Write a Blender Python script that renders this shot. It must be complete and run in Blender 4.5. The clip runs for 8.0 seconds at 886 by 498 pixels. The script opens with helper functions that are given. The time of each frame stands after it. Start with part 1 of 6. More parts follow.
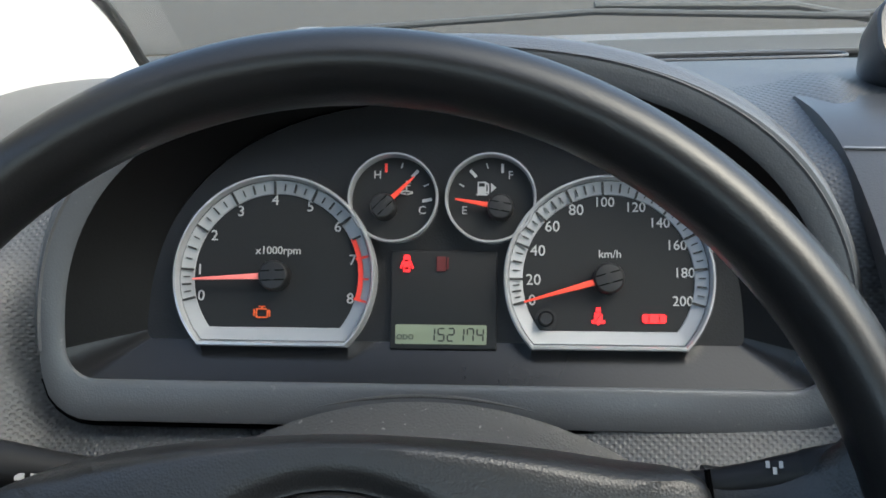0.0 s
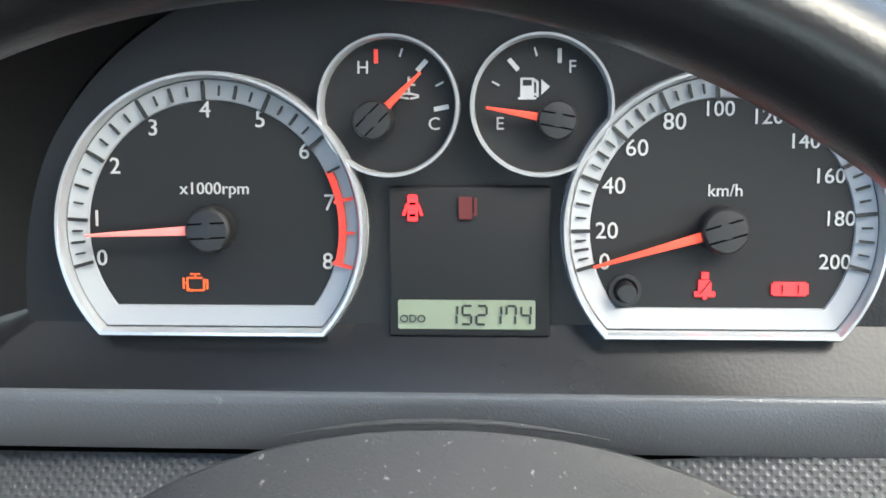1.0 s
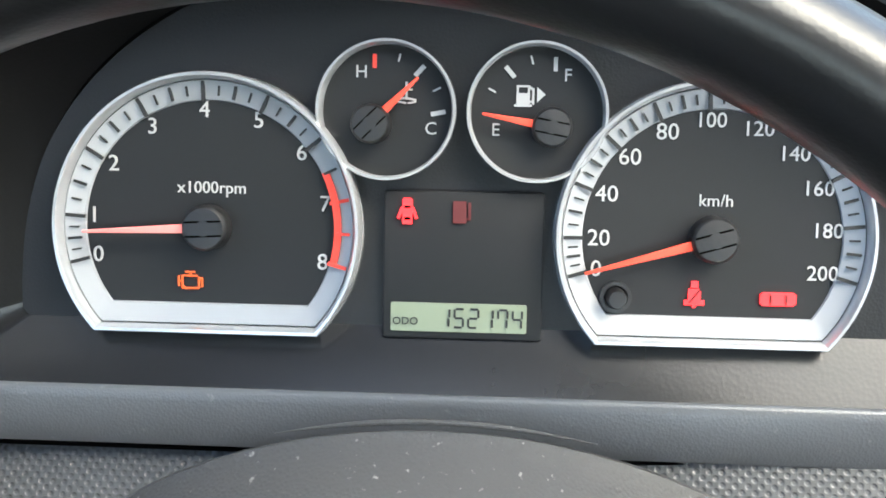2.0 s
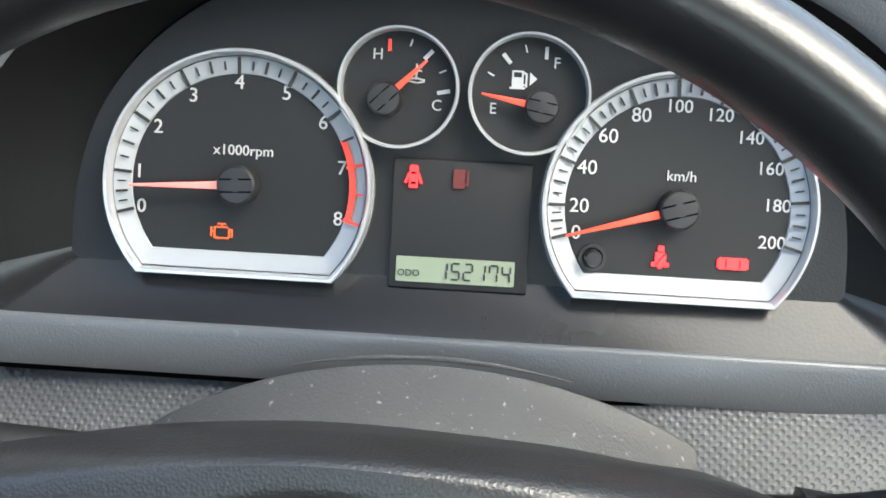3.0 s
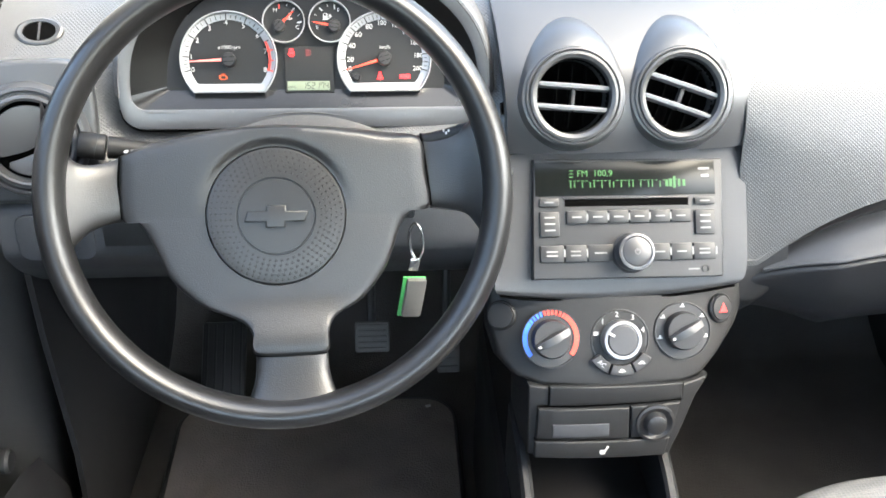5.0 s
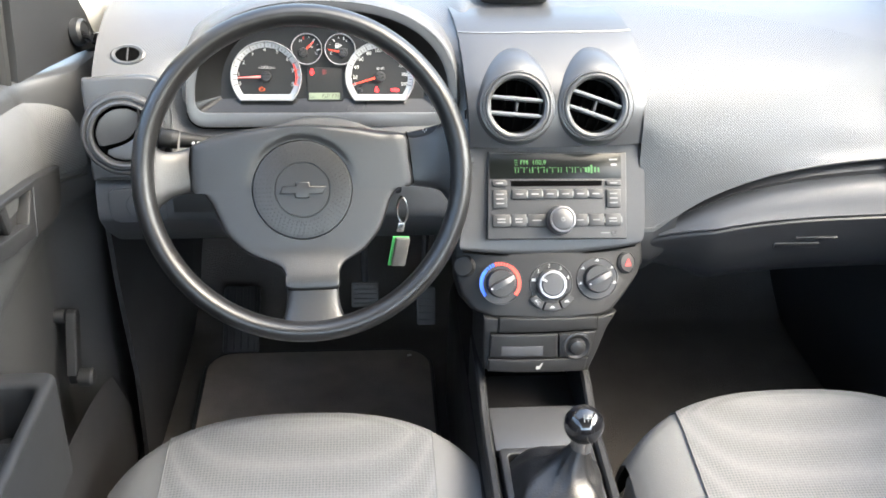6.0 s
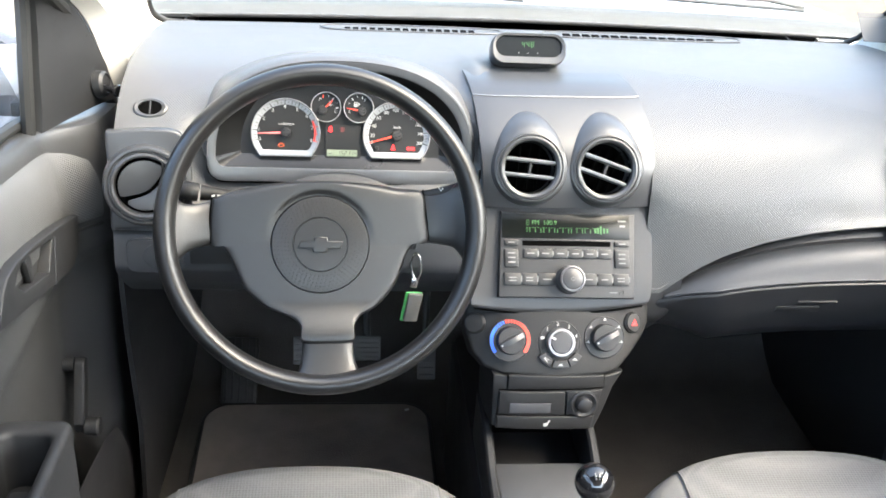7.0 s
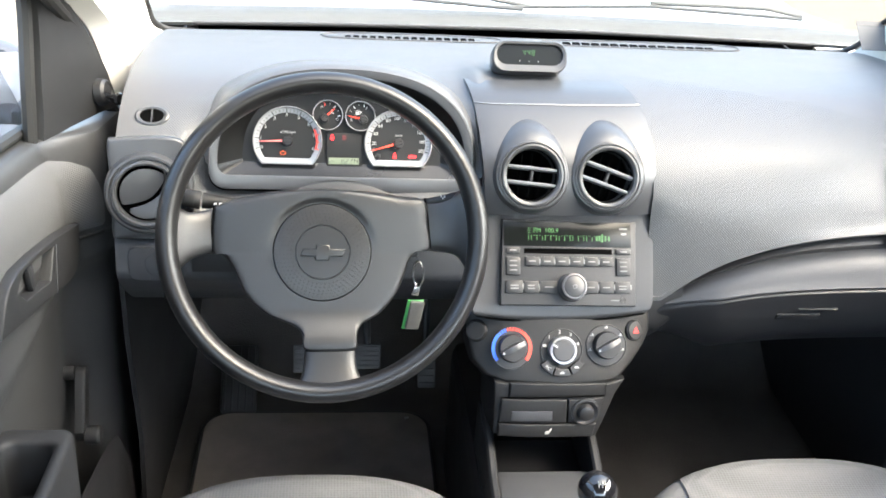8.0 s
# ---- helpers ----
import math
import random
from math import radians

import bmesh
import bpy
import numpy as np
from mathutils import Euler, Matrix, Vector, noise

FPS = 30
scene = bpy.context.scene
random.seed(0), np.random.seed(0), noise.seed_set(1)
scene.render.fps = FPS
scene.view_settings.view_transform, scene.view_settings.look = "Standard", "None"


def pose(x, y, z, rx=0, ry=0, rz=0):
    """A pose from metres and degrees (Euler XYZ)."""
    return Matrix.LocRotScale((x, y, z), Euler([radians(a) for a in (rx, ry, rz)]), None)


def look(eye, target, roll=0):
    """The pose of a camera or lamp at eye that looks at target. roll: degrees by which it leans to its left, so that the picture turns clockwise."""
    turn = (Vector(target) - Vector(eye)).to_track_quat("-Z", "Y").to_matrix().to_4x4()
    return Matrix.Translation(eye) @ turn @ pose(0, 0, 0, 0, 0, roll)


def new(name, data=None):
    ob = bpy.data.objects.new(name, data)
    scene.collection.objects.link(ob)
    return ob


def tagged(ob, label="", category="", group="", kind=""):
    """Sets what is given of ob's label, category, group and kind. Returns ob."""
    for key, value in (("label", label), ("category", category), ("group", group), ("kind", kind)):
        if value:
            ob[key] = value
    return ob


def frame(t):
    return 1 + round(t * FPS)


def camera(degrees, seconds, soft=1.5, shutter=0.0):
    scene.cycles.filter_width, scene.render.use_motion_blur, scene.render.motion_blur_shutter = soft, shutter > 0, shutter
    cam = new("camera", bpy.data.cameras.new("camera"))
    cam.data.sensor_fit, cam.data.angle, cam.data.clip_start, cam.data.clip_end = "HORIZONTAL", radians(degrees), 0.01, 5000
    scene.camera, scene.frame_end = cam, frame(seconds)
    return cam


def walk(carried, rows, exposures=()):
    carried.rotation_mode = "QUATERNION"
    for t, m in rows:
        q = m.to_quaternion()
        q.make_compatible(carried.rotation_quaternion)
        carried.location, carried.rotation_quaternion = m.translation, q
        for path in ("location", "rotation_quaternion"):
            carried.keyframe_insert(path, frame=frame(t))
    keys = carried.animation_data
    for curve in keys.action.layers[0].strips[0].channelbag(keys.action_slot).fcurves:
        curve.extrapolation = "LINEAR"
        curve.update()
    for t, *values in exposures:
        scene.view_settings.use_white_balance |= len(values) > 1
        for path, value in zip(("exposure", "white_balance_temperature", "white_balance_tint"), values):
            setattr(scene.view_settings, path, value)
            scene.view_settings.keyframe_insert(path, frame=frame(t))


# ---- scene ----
cam = camera(48.0, 8.0, soft=1.7)
PATH = [
    (0, (-0.2226, -0.3480, 0.8646), (-0.3468, 0.5888, 0.5362), -2.47),
    (0.1, (-0.2278, -0.3070, 0.8846), (-0.3495, 0.5861, 0.4662), -3.28),
    (0.2, (-0.2358, -0.2618, 0.8819), (-0.3580, 0.6009, 0.4063), -3.94),
    (0.3, (-0.2431, -0.2442, 0.8698), (-0.3531, 0.6246, 0.3991), -3.27),
    (0.5, (-0.2507, -0.2024, 0.8606), (-0.3546, 0.6402, 0.3321), -3.53),
    (1, (-0.2502, -0.2037, 0.8593), (-0.3568, 0.6328, 0.3218), -3.45),
    (1.5, (-0.2470, -0.2056, 0.8574), (-0.3572, 0.6350, 0.3271), -3.20),
    (1.7, (-0.2501, -0.2056, 0.8572), (-0.3570, 0.6358, 0.3275), -2.92),
    (2.8, (-0.2496, -0.2368, 0.8633), (-0.3390, 0.6220, 0.3588), 0.72),
    (3, (-0.2484, -0.2483, 0.8652), (-0.3390, 0.6049, 0.3516), 0.44),
    (3.5, (-0.2379, -0.2792, 0.8954), (-0.3182, 0.5388, 0.3257), -0.23),
    (4, (-0.2175, -0.3641, 0.9291), (-0.2327, 0.4535, 0.3535), -0.05),
    (4.5, (-0.2097, -0.5248, 0.9640), (-0.1746, 0.3096, 0.4139), 0.49),
    (5, (-0.2087, -0.7943, 1.0344), (-0.1520, 0.0542, 0.5082), 0.72),
    (5.2, (-0.2191, -0.9235, 1.1010), (-0.1579, -0.0758, 0.5741), 0.90),
    (6.3, (-0.2296, -1.0856, 1.1688), (-0.1447, -0.2380, 0.6450), 2.38),
    (6.5, (-0.2436, -1.0897, 1.1714), (-0.1501, -0.2337, 0.6630), 2.72),
    (7, (-0.2719, -1.0907, 1.1772), (-0.1694, -0.2182, 0.6994), 3.90),
    (7.5, (-0.2706, -1.0901, 1.1752), (-0.1694, -0.2140, 0.7038), 3.82),
    (8, (-0.2795, -1.0905, 1.1763), (-0.1724, -0.2144, 0.7062), 3.98),
]
walk(cam, [(t, look(eye, target, roll)) for t, eye, target, roll in PATH], [(0, 2.8, 6050, 0), (1, 3.64, 6080, 0), (3.5, 3.92, 6250, 0), (4.5, 4.32, 6400, 0), (5, 4.62, 6500, 2), (6.5, 4.41, 6600, 3), (8, 4.31, 6600, 3)])

# world and sun
SUN_EL, SUN_AZ = 52, 108
world = bpy.data.worlds.new("sky")
scene.world = world
world.use_nodes = True
wn = world.node_tree.nodes
sky = wn.new("ShaderNodeTexSky")
sky.sky_type, sky.sun_disc = "NISHITA", False
sky.sun_elevation, sky.sun_rotation = radians(SUN_EL), radians(SUN_AZ)
sky.air_density, sky.dust_density = 1.0, 5.0
world.node_tree.links.new(sky.outputs[0], wn["Background"].inputs[0])
wn["Background"].inputs[1].default_value = 0.15
sun = new("sun", bpy.data.lights.new("sun", "SUN"))
sun.data.energy, sun.data.angle, sun.data.color = 0.13, radians(70), (1.0, 0.97, 0.92)
sun.matrix_world = Matrix.LocRotScale((0, 0, 5), Euler((radians(90 - SUN_EL), 0, radians(180 - SUN_AZ))), None)

# ---- materials ----
def material(name, colour, rough=0.5, metal=0.0, grain=0.0, grain_scale=900.0, mottling=0.12, coat=0.0,
             emit=None, power=0.0, dots=0.0, dots_scale=320.0, lengthwise=False, weave=0.0, spec=0.5, wear=0.0):
    """Plastic, cloth or metal: colour mottled at a large scale, roughness varied, fine relief."""
    m = bpy.data.materials.new(name)
    m.use_nodes = True
    n, l = m.node_tree.nodes, m.node_tree.links
    b = n["Principled BSDF"]
    b.inputs["Metallic"].default_value = metal
    b.inputs["Roughness"].default_value = rough
    b.inputs["Coat Weight"].default_value = coat
    b.inputs["Specular IOR Level"].default_value = spec
    co = n.new("ShaderNodeTexCoord")
    big = n.new("ShaderNodeTexNoise")
    big.inputs["Scale"].default_value, big.inputs["Detail"].default_value = 14.0, 6.0
    l.new(co.outputs["Object"], big.inputs["Vector"])
    ramp = n.new("ShaderNodeMixRGB")
    ramp.inputs[1].default_value = (*[c * (1 - mottling) for c in colour], 1)
    ramp.inputs[2].default_value = (*[min(1, c * (1 + mottling)) for c in colour], 1)
    l.new(big.outputs["Fac"], ramp.inputs[0])
    colour_out = ramp.outputs[0]
    if wear:
        spots = n.new("ShaderNodeTexNoise")
        spots.inputs["Scale"].default_value, spots.inputs["Detail"].default_value = 420.0, 3.0
        l.new(co.outputs["Object"], spots.inputs["Vector"])
        cut = n.new("ShaderNodeMapRange")
        cut.inputs["From Min"].default_value, cut.inputs["From Max"].default_value = 0.66, 0.74
        l.new(spots.outputs["Fac"], cut.inputs["Value"])
        scale = n.new("ShaderNodeMath")
        scale.operation = "MULTIPLY"
        scale.inputs[1].default_value = wear
        l.new(cut.outputs[0], scale.inputs[0])
        dust = n.new("ShaderNodeMixRGB")
        dust.inputs[2].default_value = (0.35, 0.34, 0.32, 1)
        l.new(scale.outputs[0], dust.inputs[0])
        l.new(colour_out, dust.inputs[1])
        colour_out = dust.outputs[0]
    if weave:
        v = n.new("ShaderNodeTexVoronoi")
        v.inputs["Scale"].default_value, v.inputs["Randomness"].default_value = 270.0, 0.12
        l.new(co.outputs["Object"], v.inputs["Vector"])
        dark = n.new("ShaderNodeMixRGB")
        dark.blend_type = "MULTIPLY"
        dark.inputs[0].default_value = weave
        l.new(colour_out, dark.inputs[1])
        l.new(v.outputs["Distance"], dark.inputs[2])
        mid = n.new("ShaderNodeMixRGB")
        mid.inputs[0].default_value = 0.62
        l.new(colour_out, mid.inputs[1])
        l.new(dark.outputs[0], mid.inputs[2])
        colour_out = mid.outputs[0]
    l.new(colour_out, b.inputs["Base Color"])
    rr = n.new("ShaderNodeMapRange")
    rr.inputs["To Min"].default_value, rr.inputs["To Max"].default_value = max(0.02, rough * 0.85), min(1, rough * 1.15)
    l.new(big.outputs["Fac"], rr.inputs["Value"])
    l.new(rr.outputs[0], b.inputs["Roughness"])
    normal = None
    if grain:
        fine = n.new("ShaderNodeTexVoronoi")
        fine.inputs["Scale"].default_value = grain_scale
        l.new(co.outputs["Object"], fine.inputs["Vector"])
        bump = n.new("ShaderNodeBump")
        bump.inputs["Strength"].default_value, bump.inputs["Distance"].default_value = grain, 0.0006
        l.new(fine.outputs["Distance"], bump.inputs["Height"])
        normal = bump.outputs[0]
    if dots:
        cell = n.new("ShaderNodeTexVoronoi")
        cell.inputs["Scale"].default_value, cell.inputs["Randomness"].default_value = dots_scale, 0.0
        cell.voronoi_dimensions = "2D"
        split, total, flat = n.new("ShaderNodeSeparateXYZ"), n.new("ShaderNodeMath"), n.new("ShaderNodeCombineXYZ")
        l.new(co.outputs["Object"], split.inputs[0])
        if lengthwise:
            l.new(split.outputs["Y"], flat.inputs["X"])
            l.new(split.outputs["Z"], flat.inputs["Y"])
        else:
            l.new(split.outputs["X"], flat.inputs["X"])
            share = n.new("ShaderNodeMath")
            share.operation = "MULTIPLY"
            share.inputs[1].default_value = 0.45
            l.new(split.outputs["Y"], share.inputs[0])
            l.new(share.outputs[0], total.inputs[0])
            l.new(split.outputs["Z"], total.inputs[1])
            l.new(total.outputs[0], flat.inputs["Y"])
        turn = n.new("ShaderNodeMapping")
        turn.inputs["Rotation"].default_value = (0, 0, radians(45))
        l.new(flat.outputs[0], turn.inputs["Vector"])
        l.new(turn.outputs[0], cell.inputs["Vector"])
        edge = n.new("ShaderNodeMapRange")
        edge.interpolation_type = "SMOOTHSTEP"
        edge.inputs["From Min"].default_value, edge.inputs["From Max"].default_value = 0.15, 0.42
        edge.inputs["To Min"].default_value, edge.inputs["To Max"].default_value = 0, 1
        l.new(cell.outputs["Distance"], edge.inputs["Value"])
        bump = n.new("ShaderNodeBump")
        bump.inputs["Strength"].default_value, bump.inputs["Distance"].default_value = dots, 0.001
        l.new(edge.outputs[0], bump.inputs["Height"])
        if normal:
            l.new(normal, bump.inputs["Normal"])
        normal = bump.outputs[0]
    if normal:
        l.new(normal, b.inputs["Normal"])
    if emit:
        b.inputs["Emission Color"].default_value = (*emit, 1)
        b.inputs["Emission Strength"].default_value = power
    return m


def glass_material(name, colour=(1, 1, 1), rough=0.0):
    m = bpy.data.materials.new(name)
    m.use_nodes = True
    n, l = m.node_tree.nodes, m.node_tree.links
    n.remove(n["Principled BSDF"])
    clear, gloss, blend = n.new("ShaderNodeBsdfTransparent"), n.new("ShaderNodeBsdfGlossy"), n.new("ShaderNodeMixShader")
    clear.inputs["Color"].default_value = (*colour, 1)
    gloss.inputs["Roughness"].default_value = rough
    blend.inputs[0].default_value = 0.04
    l.new(clear.outputs[0], blend.inputs[1])
    l.new(gloss.outputs[0], blend.inputs[2])
    l.new(blend.outputs[0], n["Material Output"].inputs["Surface"])
    return m


# ---- mesh tools ----
def root(name, at, label, category, group="", kind=""):
    ob = new(name)
    ob.empty_display_size = 0.02
    ob.location = at
    return tagged(ob, label, category, group, kind)


def world_of(ob):
    m = ob.matrix_basis.copy()
    return world_of(ob.parent) @ ob.matrix_parent_inverse @ m if ob.parent else m


def part(name, bm, mat, parent=None, label="", m=None, smooth=35):
    """Links a bmesh as one mesh object under a thing; the mesh is given in the world's coordinates, or in those of m."""
    if m is not None:
        bmesh.ops.transform(bm, matrix=m, verts=bm.verts)
    bmesh.ops.recalc_face_normals(bm, faces=bm.faces)
    me = bpy.data.meshes.new(name)
    if smooth:
        for f in bm.faces:
            f.smooth = True
        for e in bm.edges:
            if len(e.link_faces) == 2 and e.calc_face_angle(0) > radians(smooth):
                e.smooth = False
    bm.to_mesh(me)
    bm.free()
    me.materials.append(mat)
    ob = new(name, me)
    if parent:
        ob.parent = parent
        ob.matrix_parent_inverse = world_of(parent).inverted()
    if label:
        ob["label"] = label
    return ob


def basis(origin, u, v):
    """A frame with x along u, y along v and z towards the viewer."""
    u, v = Vector(u).normalized(), Vector(v).normalized()
    w = u.cross(v)
    return Matrix.Translation(origin) @ Matrix((u, v, w)).transposed().to_4x4()


def leaning(x, y, z, degrees, yaw=0.0):
    """A frame whose face looks back at the driver: x right, y up the face, z out of it."""
    return Matrix.Translation((x, y, z)) @ Matrix.Rotation(radians(yaw), 4, "Z") @ Matrix.Rotation(radians(90 - degrees), 4, "X")


def merge(*bms):
    out = bms[0]
    for other in bms[1:]:
        me = bpy.data.meshes.new("tmp")
        other.to_mesh(me)
        out.from_mesh(me)
        bpy.data.meshes.remove(me)
        other.free()
    return out


def moved(bm, m):
    bmesh.ops.transform(bm, matrix=m, verts=bm.verts)
    return bm


def box(x0, x1, y0, y1, z0, z1, bevel=0.0, segments=2):
    bm = bmesh.new()
    bmesh.ops.create_cube(bm, size=1)
    for v in bm.verts:
        v.co = Vector(((x0, x1)[v.co.x > 0], (y0, y1)[v.co.y > 0], (z0, z1)[v.co.z > 0]))
    if bevel:
        bmesh.ops.bevel(bm, geom=bm.edges[:], offset=bevel, segments=segments, affect="EDGES", profile=0.5)
    return bm


def prism(outline, z0, z1, bevel=0.0, holes=()):
    """A plate with a flat outline in x, y, from z0 to z1, its front rim bevelled."""
    bm = bmesh.new()
    rings = []
    for ring in (outline, *holes):
        vs = [bm.verts.new((p[0], p[1], z1)) for p in ring]
        es = [bm.edges.new((vs[i], vs[(i + 1) % len(vs)])) for i in range(len(vs))]
        rings.append((vs, es))
    bmesh.ops.triangle_fill(bm, use_beauty=True, edges=[e for _, es in rings for e in es])
    top = bm.faces[:]
    kept = []
    if holes:
        for f in top:
            c = f.calc_center_median()
            if any(inside(c.x, c.y, h) for h in holes):
                kept.append(f)
        bmesh.ops.delete(bm, geom=kept, context="FACES_ONLY")
    ext = bmesh.ops.extrude_face_region(bm, geom=bm.faces[:])
    for v in [g for g in ext["geom"] if isinstance(g, bmesh.types.BMVert)]:
        v.co.z = z0
    bmesh.ops.recalc_face_normals(bm, faces=bm.faces)
    if bevel:
        rim = [e for e in bm.edges if len(e.link_faces) == 2 and all(abs(v.co.z - z1) < 1e-6 for v in e.verts) and e.calc_face_angle(0) > 1]
        bmesh.ops.bevel(bm, geom=rim, offset=bevel, segments=3, affect="EDGES", profile=0.5)
    return bm


def inside(x, y, ring):
    hit = False
    for i, (ax, ay) in enumerate(ring):
        bx, by = ring[i - 1][0], ring[i - 1][1]
        if (ay > y) != (by > y) and x < (bx - ax) * (y - ay) / (by - ay) + ax:
            hit = not hit
    return hit


def rounded(x0, x1, y0, y1, r, n=6):
    """The outline of a rectangle with round corners."""
    out = []
    for cx, cy, a in ((x1 - r, y1 - r, 0), (x0 + r, y1 - r, 90), (x0 + r, y0 + r, 180), (x1 - r, y0 + r, 270)):
        for k in range(n + 1):
            t = radians(a + 90 * k / n)
            out.append((cx + r * math.cos(t), cy + r * math.sin(t)))
    return out


def circle(cx, cy, r, n=48, a0=0.0, a1=360.0):
    full = abs(a1 - a0) >= 360
    return [(cx + r * math.cos(radians(a0 + (a1 - a0) * k / (n if full else n - 1))),
             cy + r * math.sin(radians(a0 + (a1 - a0) * k / (n if full else n - 1)))) for k in range(n)]


def smooth_line(points, n=8):
    """A Catmull-Rom curve through the points."""
    pts = [Vector(p) for p in points]
    out = []
    for i in range(len(pts) - 1):
        p0, p1, p2, p3 = pts[max(i - 1, 0)], pts[i], pts[i + 1], pts[min(i + 2, len(pts) - 1)]
        for k in range(n):
            t = k / n
            out.append(0.5 * (2 * p1 + (p2 - p0) * t + (2 * p0 - 5 * p1 + 4 * p2 - p3) * t * t + (3 * p1 - p0 - 3 * p2 + p3) * t ** 3))
    out.append(pts[-1])
    return out


def lathe(profile, n=48, cap=True):
    """A turned body about z from pairs of radius and height."""
    bm = bmesh.new()
    rings = []
    for r, z in profile:
        if r < 1e-6:
            rings.append([bm.verts.new((0, 0, z))])
        else:
            rings.append([bm.verts.new((r * math.cos(2 * math.pi * k / n), r * math.sin(2 * math.pi * k / n), z)) for k in range(n)])
    for a, b in zip(rings, rings[1:]):
        for k in range(n):
            j = (k + 1) % n
            if len(a) == 1 and len(b) == 1:
                continue
            if len(a) == 1:
                bm.faces.new((a[0], b[k], b[j]))
            elif len(b) == 1:
                bm.faces.new((a[k], a[j], b[0]))
            else:
                bm.faces.new((a[k], a[j], b[j], b[k]))
    return bm


def sheet(rows, thick=0.0, closed=False):
    """A skin through rows of points; thick gives it a back side that far along its normals."""
    bm = bmesh.new()
    vs = [[bm.verts.new(p) for p in row] for row in rows]
    for a, b in zip(vs, vs[1:]):
        m = len(a)
        for k in range(m if closed else m - 1):
            j = (k + 1) % m
            try:
                bm.faces.new((a[k], a[j], b[j], b[k]))
            except ValueError:
                pass
    bmesh.ops.remove_doubles(bm, verts=bm.verts, dist=1e-6)
    bmesh.ops.recalc_face_normals(bm, faces=bm.faces)
    if thick:
        bmesh.ops.solidify(bm, geom=bm.faces[:], thickness=thick)
    return bm


def tube(points, radius, n=12, closed=False, caps=True):
    """A round bar along points; radius is a number or one for each point."""
    pts = [Vector(p) for p in points]
    bm = bmesh.new()
    rings = []
    ref = None
    for i, p in enumerate(pts):
        a = pts[i - 1] if i or closed else p
        b = pts[(i + 1) % len(pts)] if i < len(pts) - 1 or closed else p
        d = (b - a).normalized()
        if ref is None:
            ref = d.orthogonal().normalized()
        ref = (ref - d * ref.dot(d)).normalized()
        w = d.cross(ref)
        r = radius[i] if isinstance(radius, (list, tuple)) else radius
        rings.append([bm.verts.new(p + r * (math.cos(2 * math.pi * k / n) * ref + math.sin(2 * math.pi * k / n) * w)) for k in range(n)])
    for i in range(len(rings) if closed else len(rings) - 1):
        a, b = rings[i], rings[(i + 1) % len(rings)]
        shift = 0
        if closed and i == len(rings) - 1:
            shift = min(range(n), key=lambda s: (a[0].co - b[s].co).length)
        for k in range(n):
            bm.faces.new((a[k], a[(k + 1) % n], b[(k + 1 + shift) % n], b[(k + shift) % n]))
    if caps and not closed:
        bm.faces.new(rings[0][::-1])
        bm.faces.new(rings[-1])
    return bm


def lettering(text, size, depth=0.0002, align="CENTER"):
    """Raised letters in the built-in font, centred on the origin of x, y."""
    cu = bpy.data.curves.new("letters", "FONT")
    cu.body, cu.size, cu.align_x, cu.align_y, cu.extrude = text, size, align, "CENTER", depth
    cu.resolution_u = 3
    ob = bpy.data.objects.new("letters", cu)
    scene.collection.objects.link(ob)
    dg = bpy.context.evaluated_depsgraph_get()
    me = bpy.data.meshes.new_from_object(ob.evaluated_get(dg))
    bm = bmesh.new()
    bm.from_mesh(me)
    bpy.data.objects.remove(ob)
    bpy.data.curves.remove(cu)
    bpy.data.meshes.remove(me)
    return bm


def interp(x, table):
    """Smooth reading of a table of rows (x, values...)."""
    if x <= table[0][0]:
        return table[0][1:]
    for a, b in zip(table, table[1:]):
        if x <= b[0]:
            t = (x - a[0]) / (b[0] - a[0])
            t = t * t * (3 - 2 * t)
            return tuple(p + (q - p) * t for p, q in zip(a[1:], b[1:]))
    return table[-1][1:]

# ---- the materials of the place ----
M_PAD = material("dashboard_grained_plastic", (0.066, 0.068, 0.071), 0.4, grain=0.08, dots=0.45, dots_scale=430)
M_TOP = material("dashboard_top_plastic", (0.07, 0.07, 0.072), 0.38, grain=0.25, grain_scale=1100)
M_STACK = material("satin_grey_plastic", (0.040, 0.0412, 0.044), 0.32, grain=0.1, grain_scale=1300, mottling=0.06)
# the stack's satin grey made darker: shade round the radio put into the colour
M_STACK_SHADED = material("shaded_satin_plastic", (0.029, 0.03, 0.0322), 0.36, grain=0.1, grain_scale=1300, mottling=0.06)
M_CONSOLE = material("black_grained_plastic", (0.0105, 0.0108, 0.0116), 0.5, grain=0.25, grain_scale=1200, spec=0.3)
M_LOWER = material("dark_grey_plastic", (0.017, 0.0175, 0.0188), 0.5, grain=0.25, grain_scale=1200, spec=0.3)
M_STRIP = material("blue_grey_plastic", (0.039, 0.0412, 0.046), 0.5, grain=0.25, grain_scale=1000, spec=0.3)
# the blue-grey plastic again, darkened to paint shade on the glove box
M_GLOVE_SHADED = material("shaded_glove_box_plastic", (0.016, 0.017, 0.0195), 0.5, grain=0.25, grain_scale=1000, spec=0.3)
M_BLACK = material("black_plastic", (0.012, 0.012, 0.013), 0.45, grain=0.1)
M_VOID = material("matt_black", (0.0012, 0.0012, 0.0012), 0.9, spec=0.03)
M_RIM = material("worn_black_vinyl", (0.009, 0.009, 0.0095), 0.33, grain=0.06, grain_scale=900, mottling=0.3)
M_HUB = material("grained_charcoal_vinyl", (0.011, 0.0113, 0.012), 0.4, grain=0.22, grain_scale=1100, spec=0.6)
M_EMBLEM = material("smooth_charcoal_plastic", (0.0125, 0.0129, 0.0138), 0.36, grain=0.08)
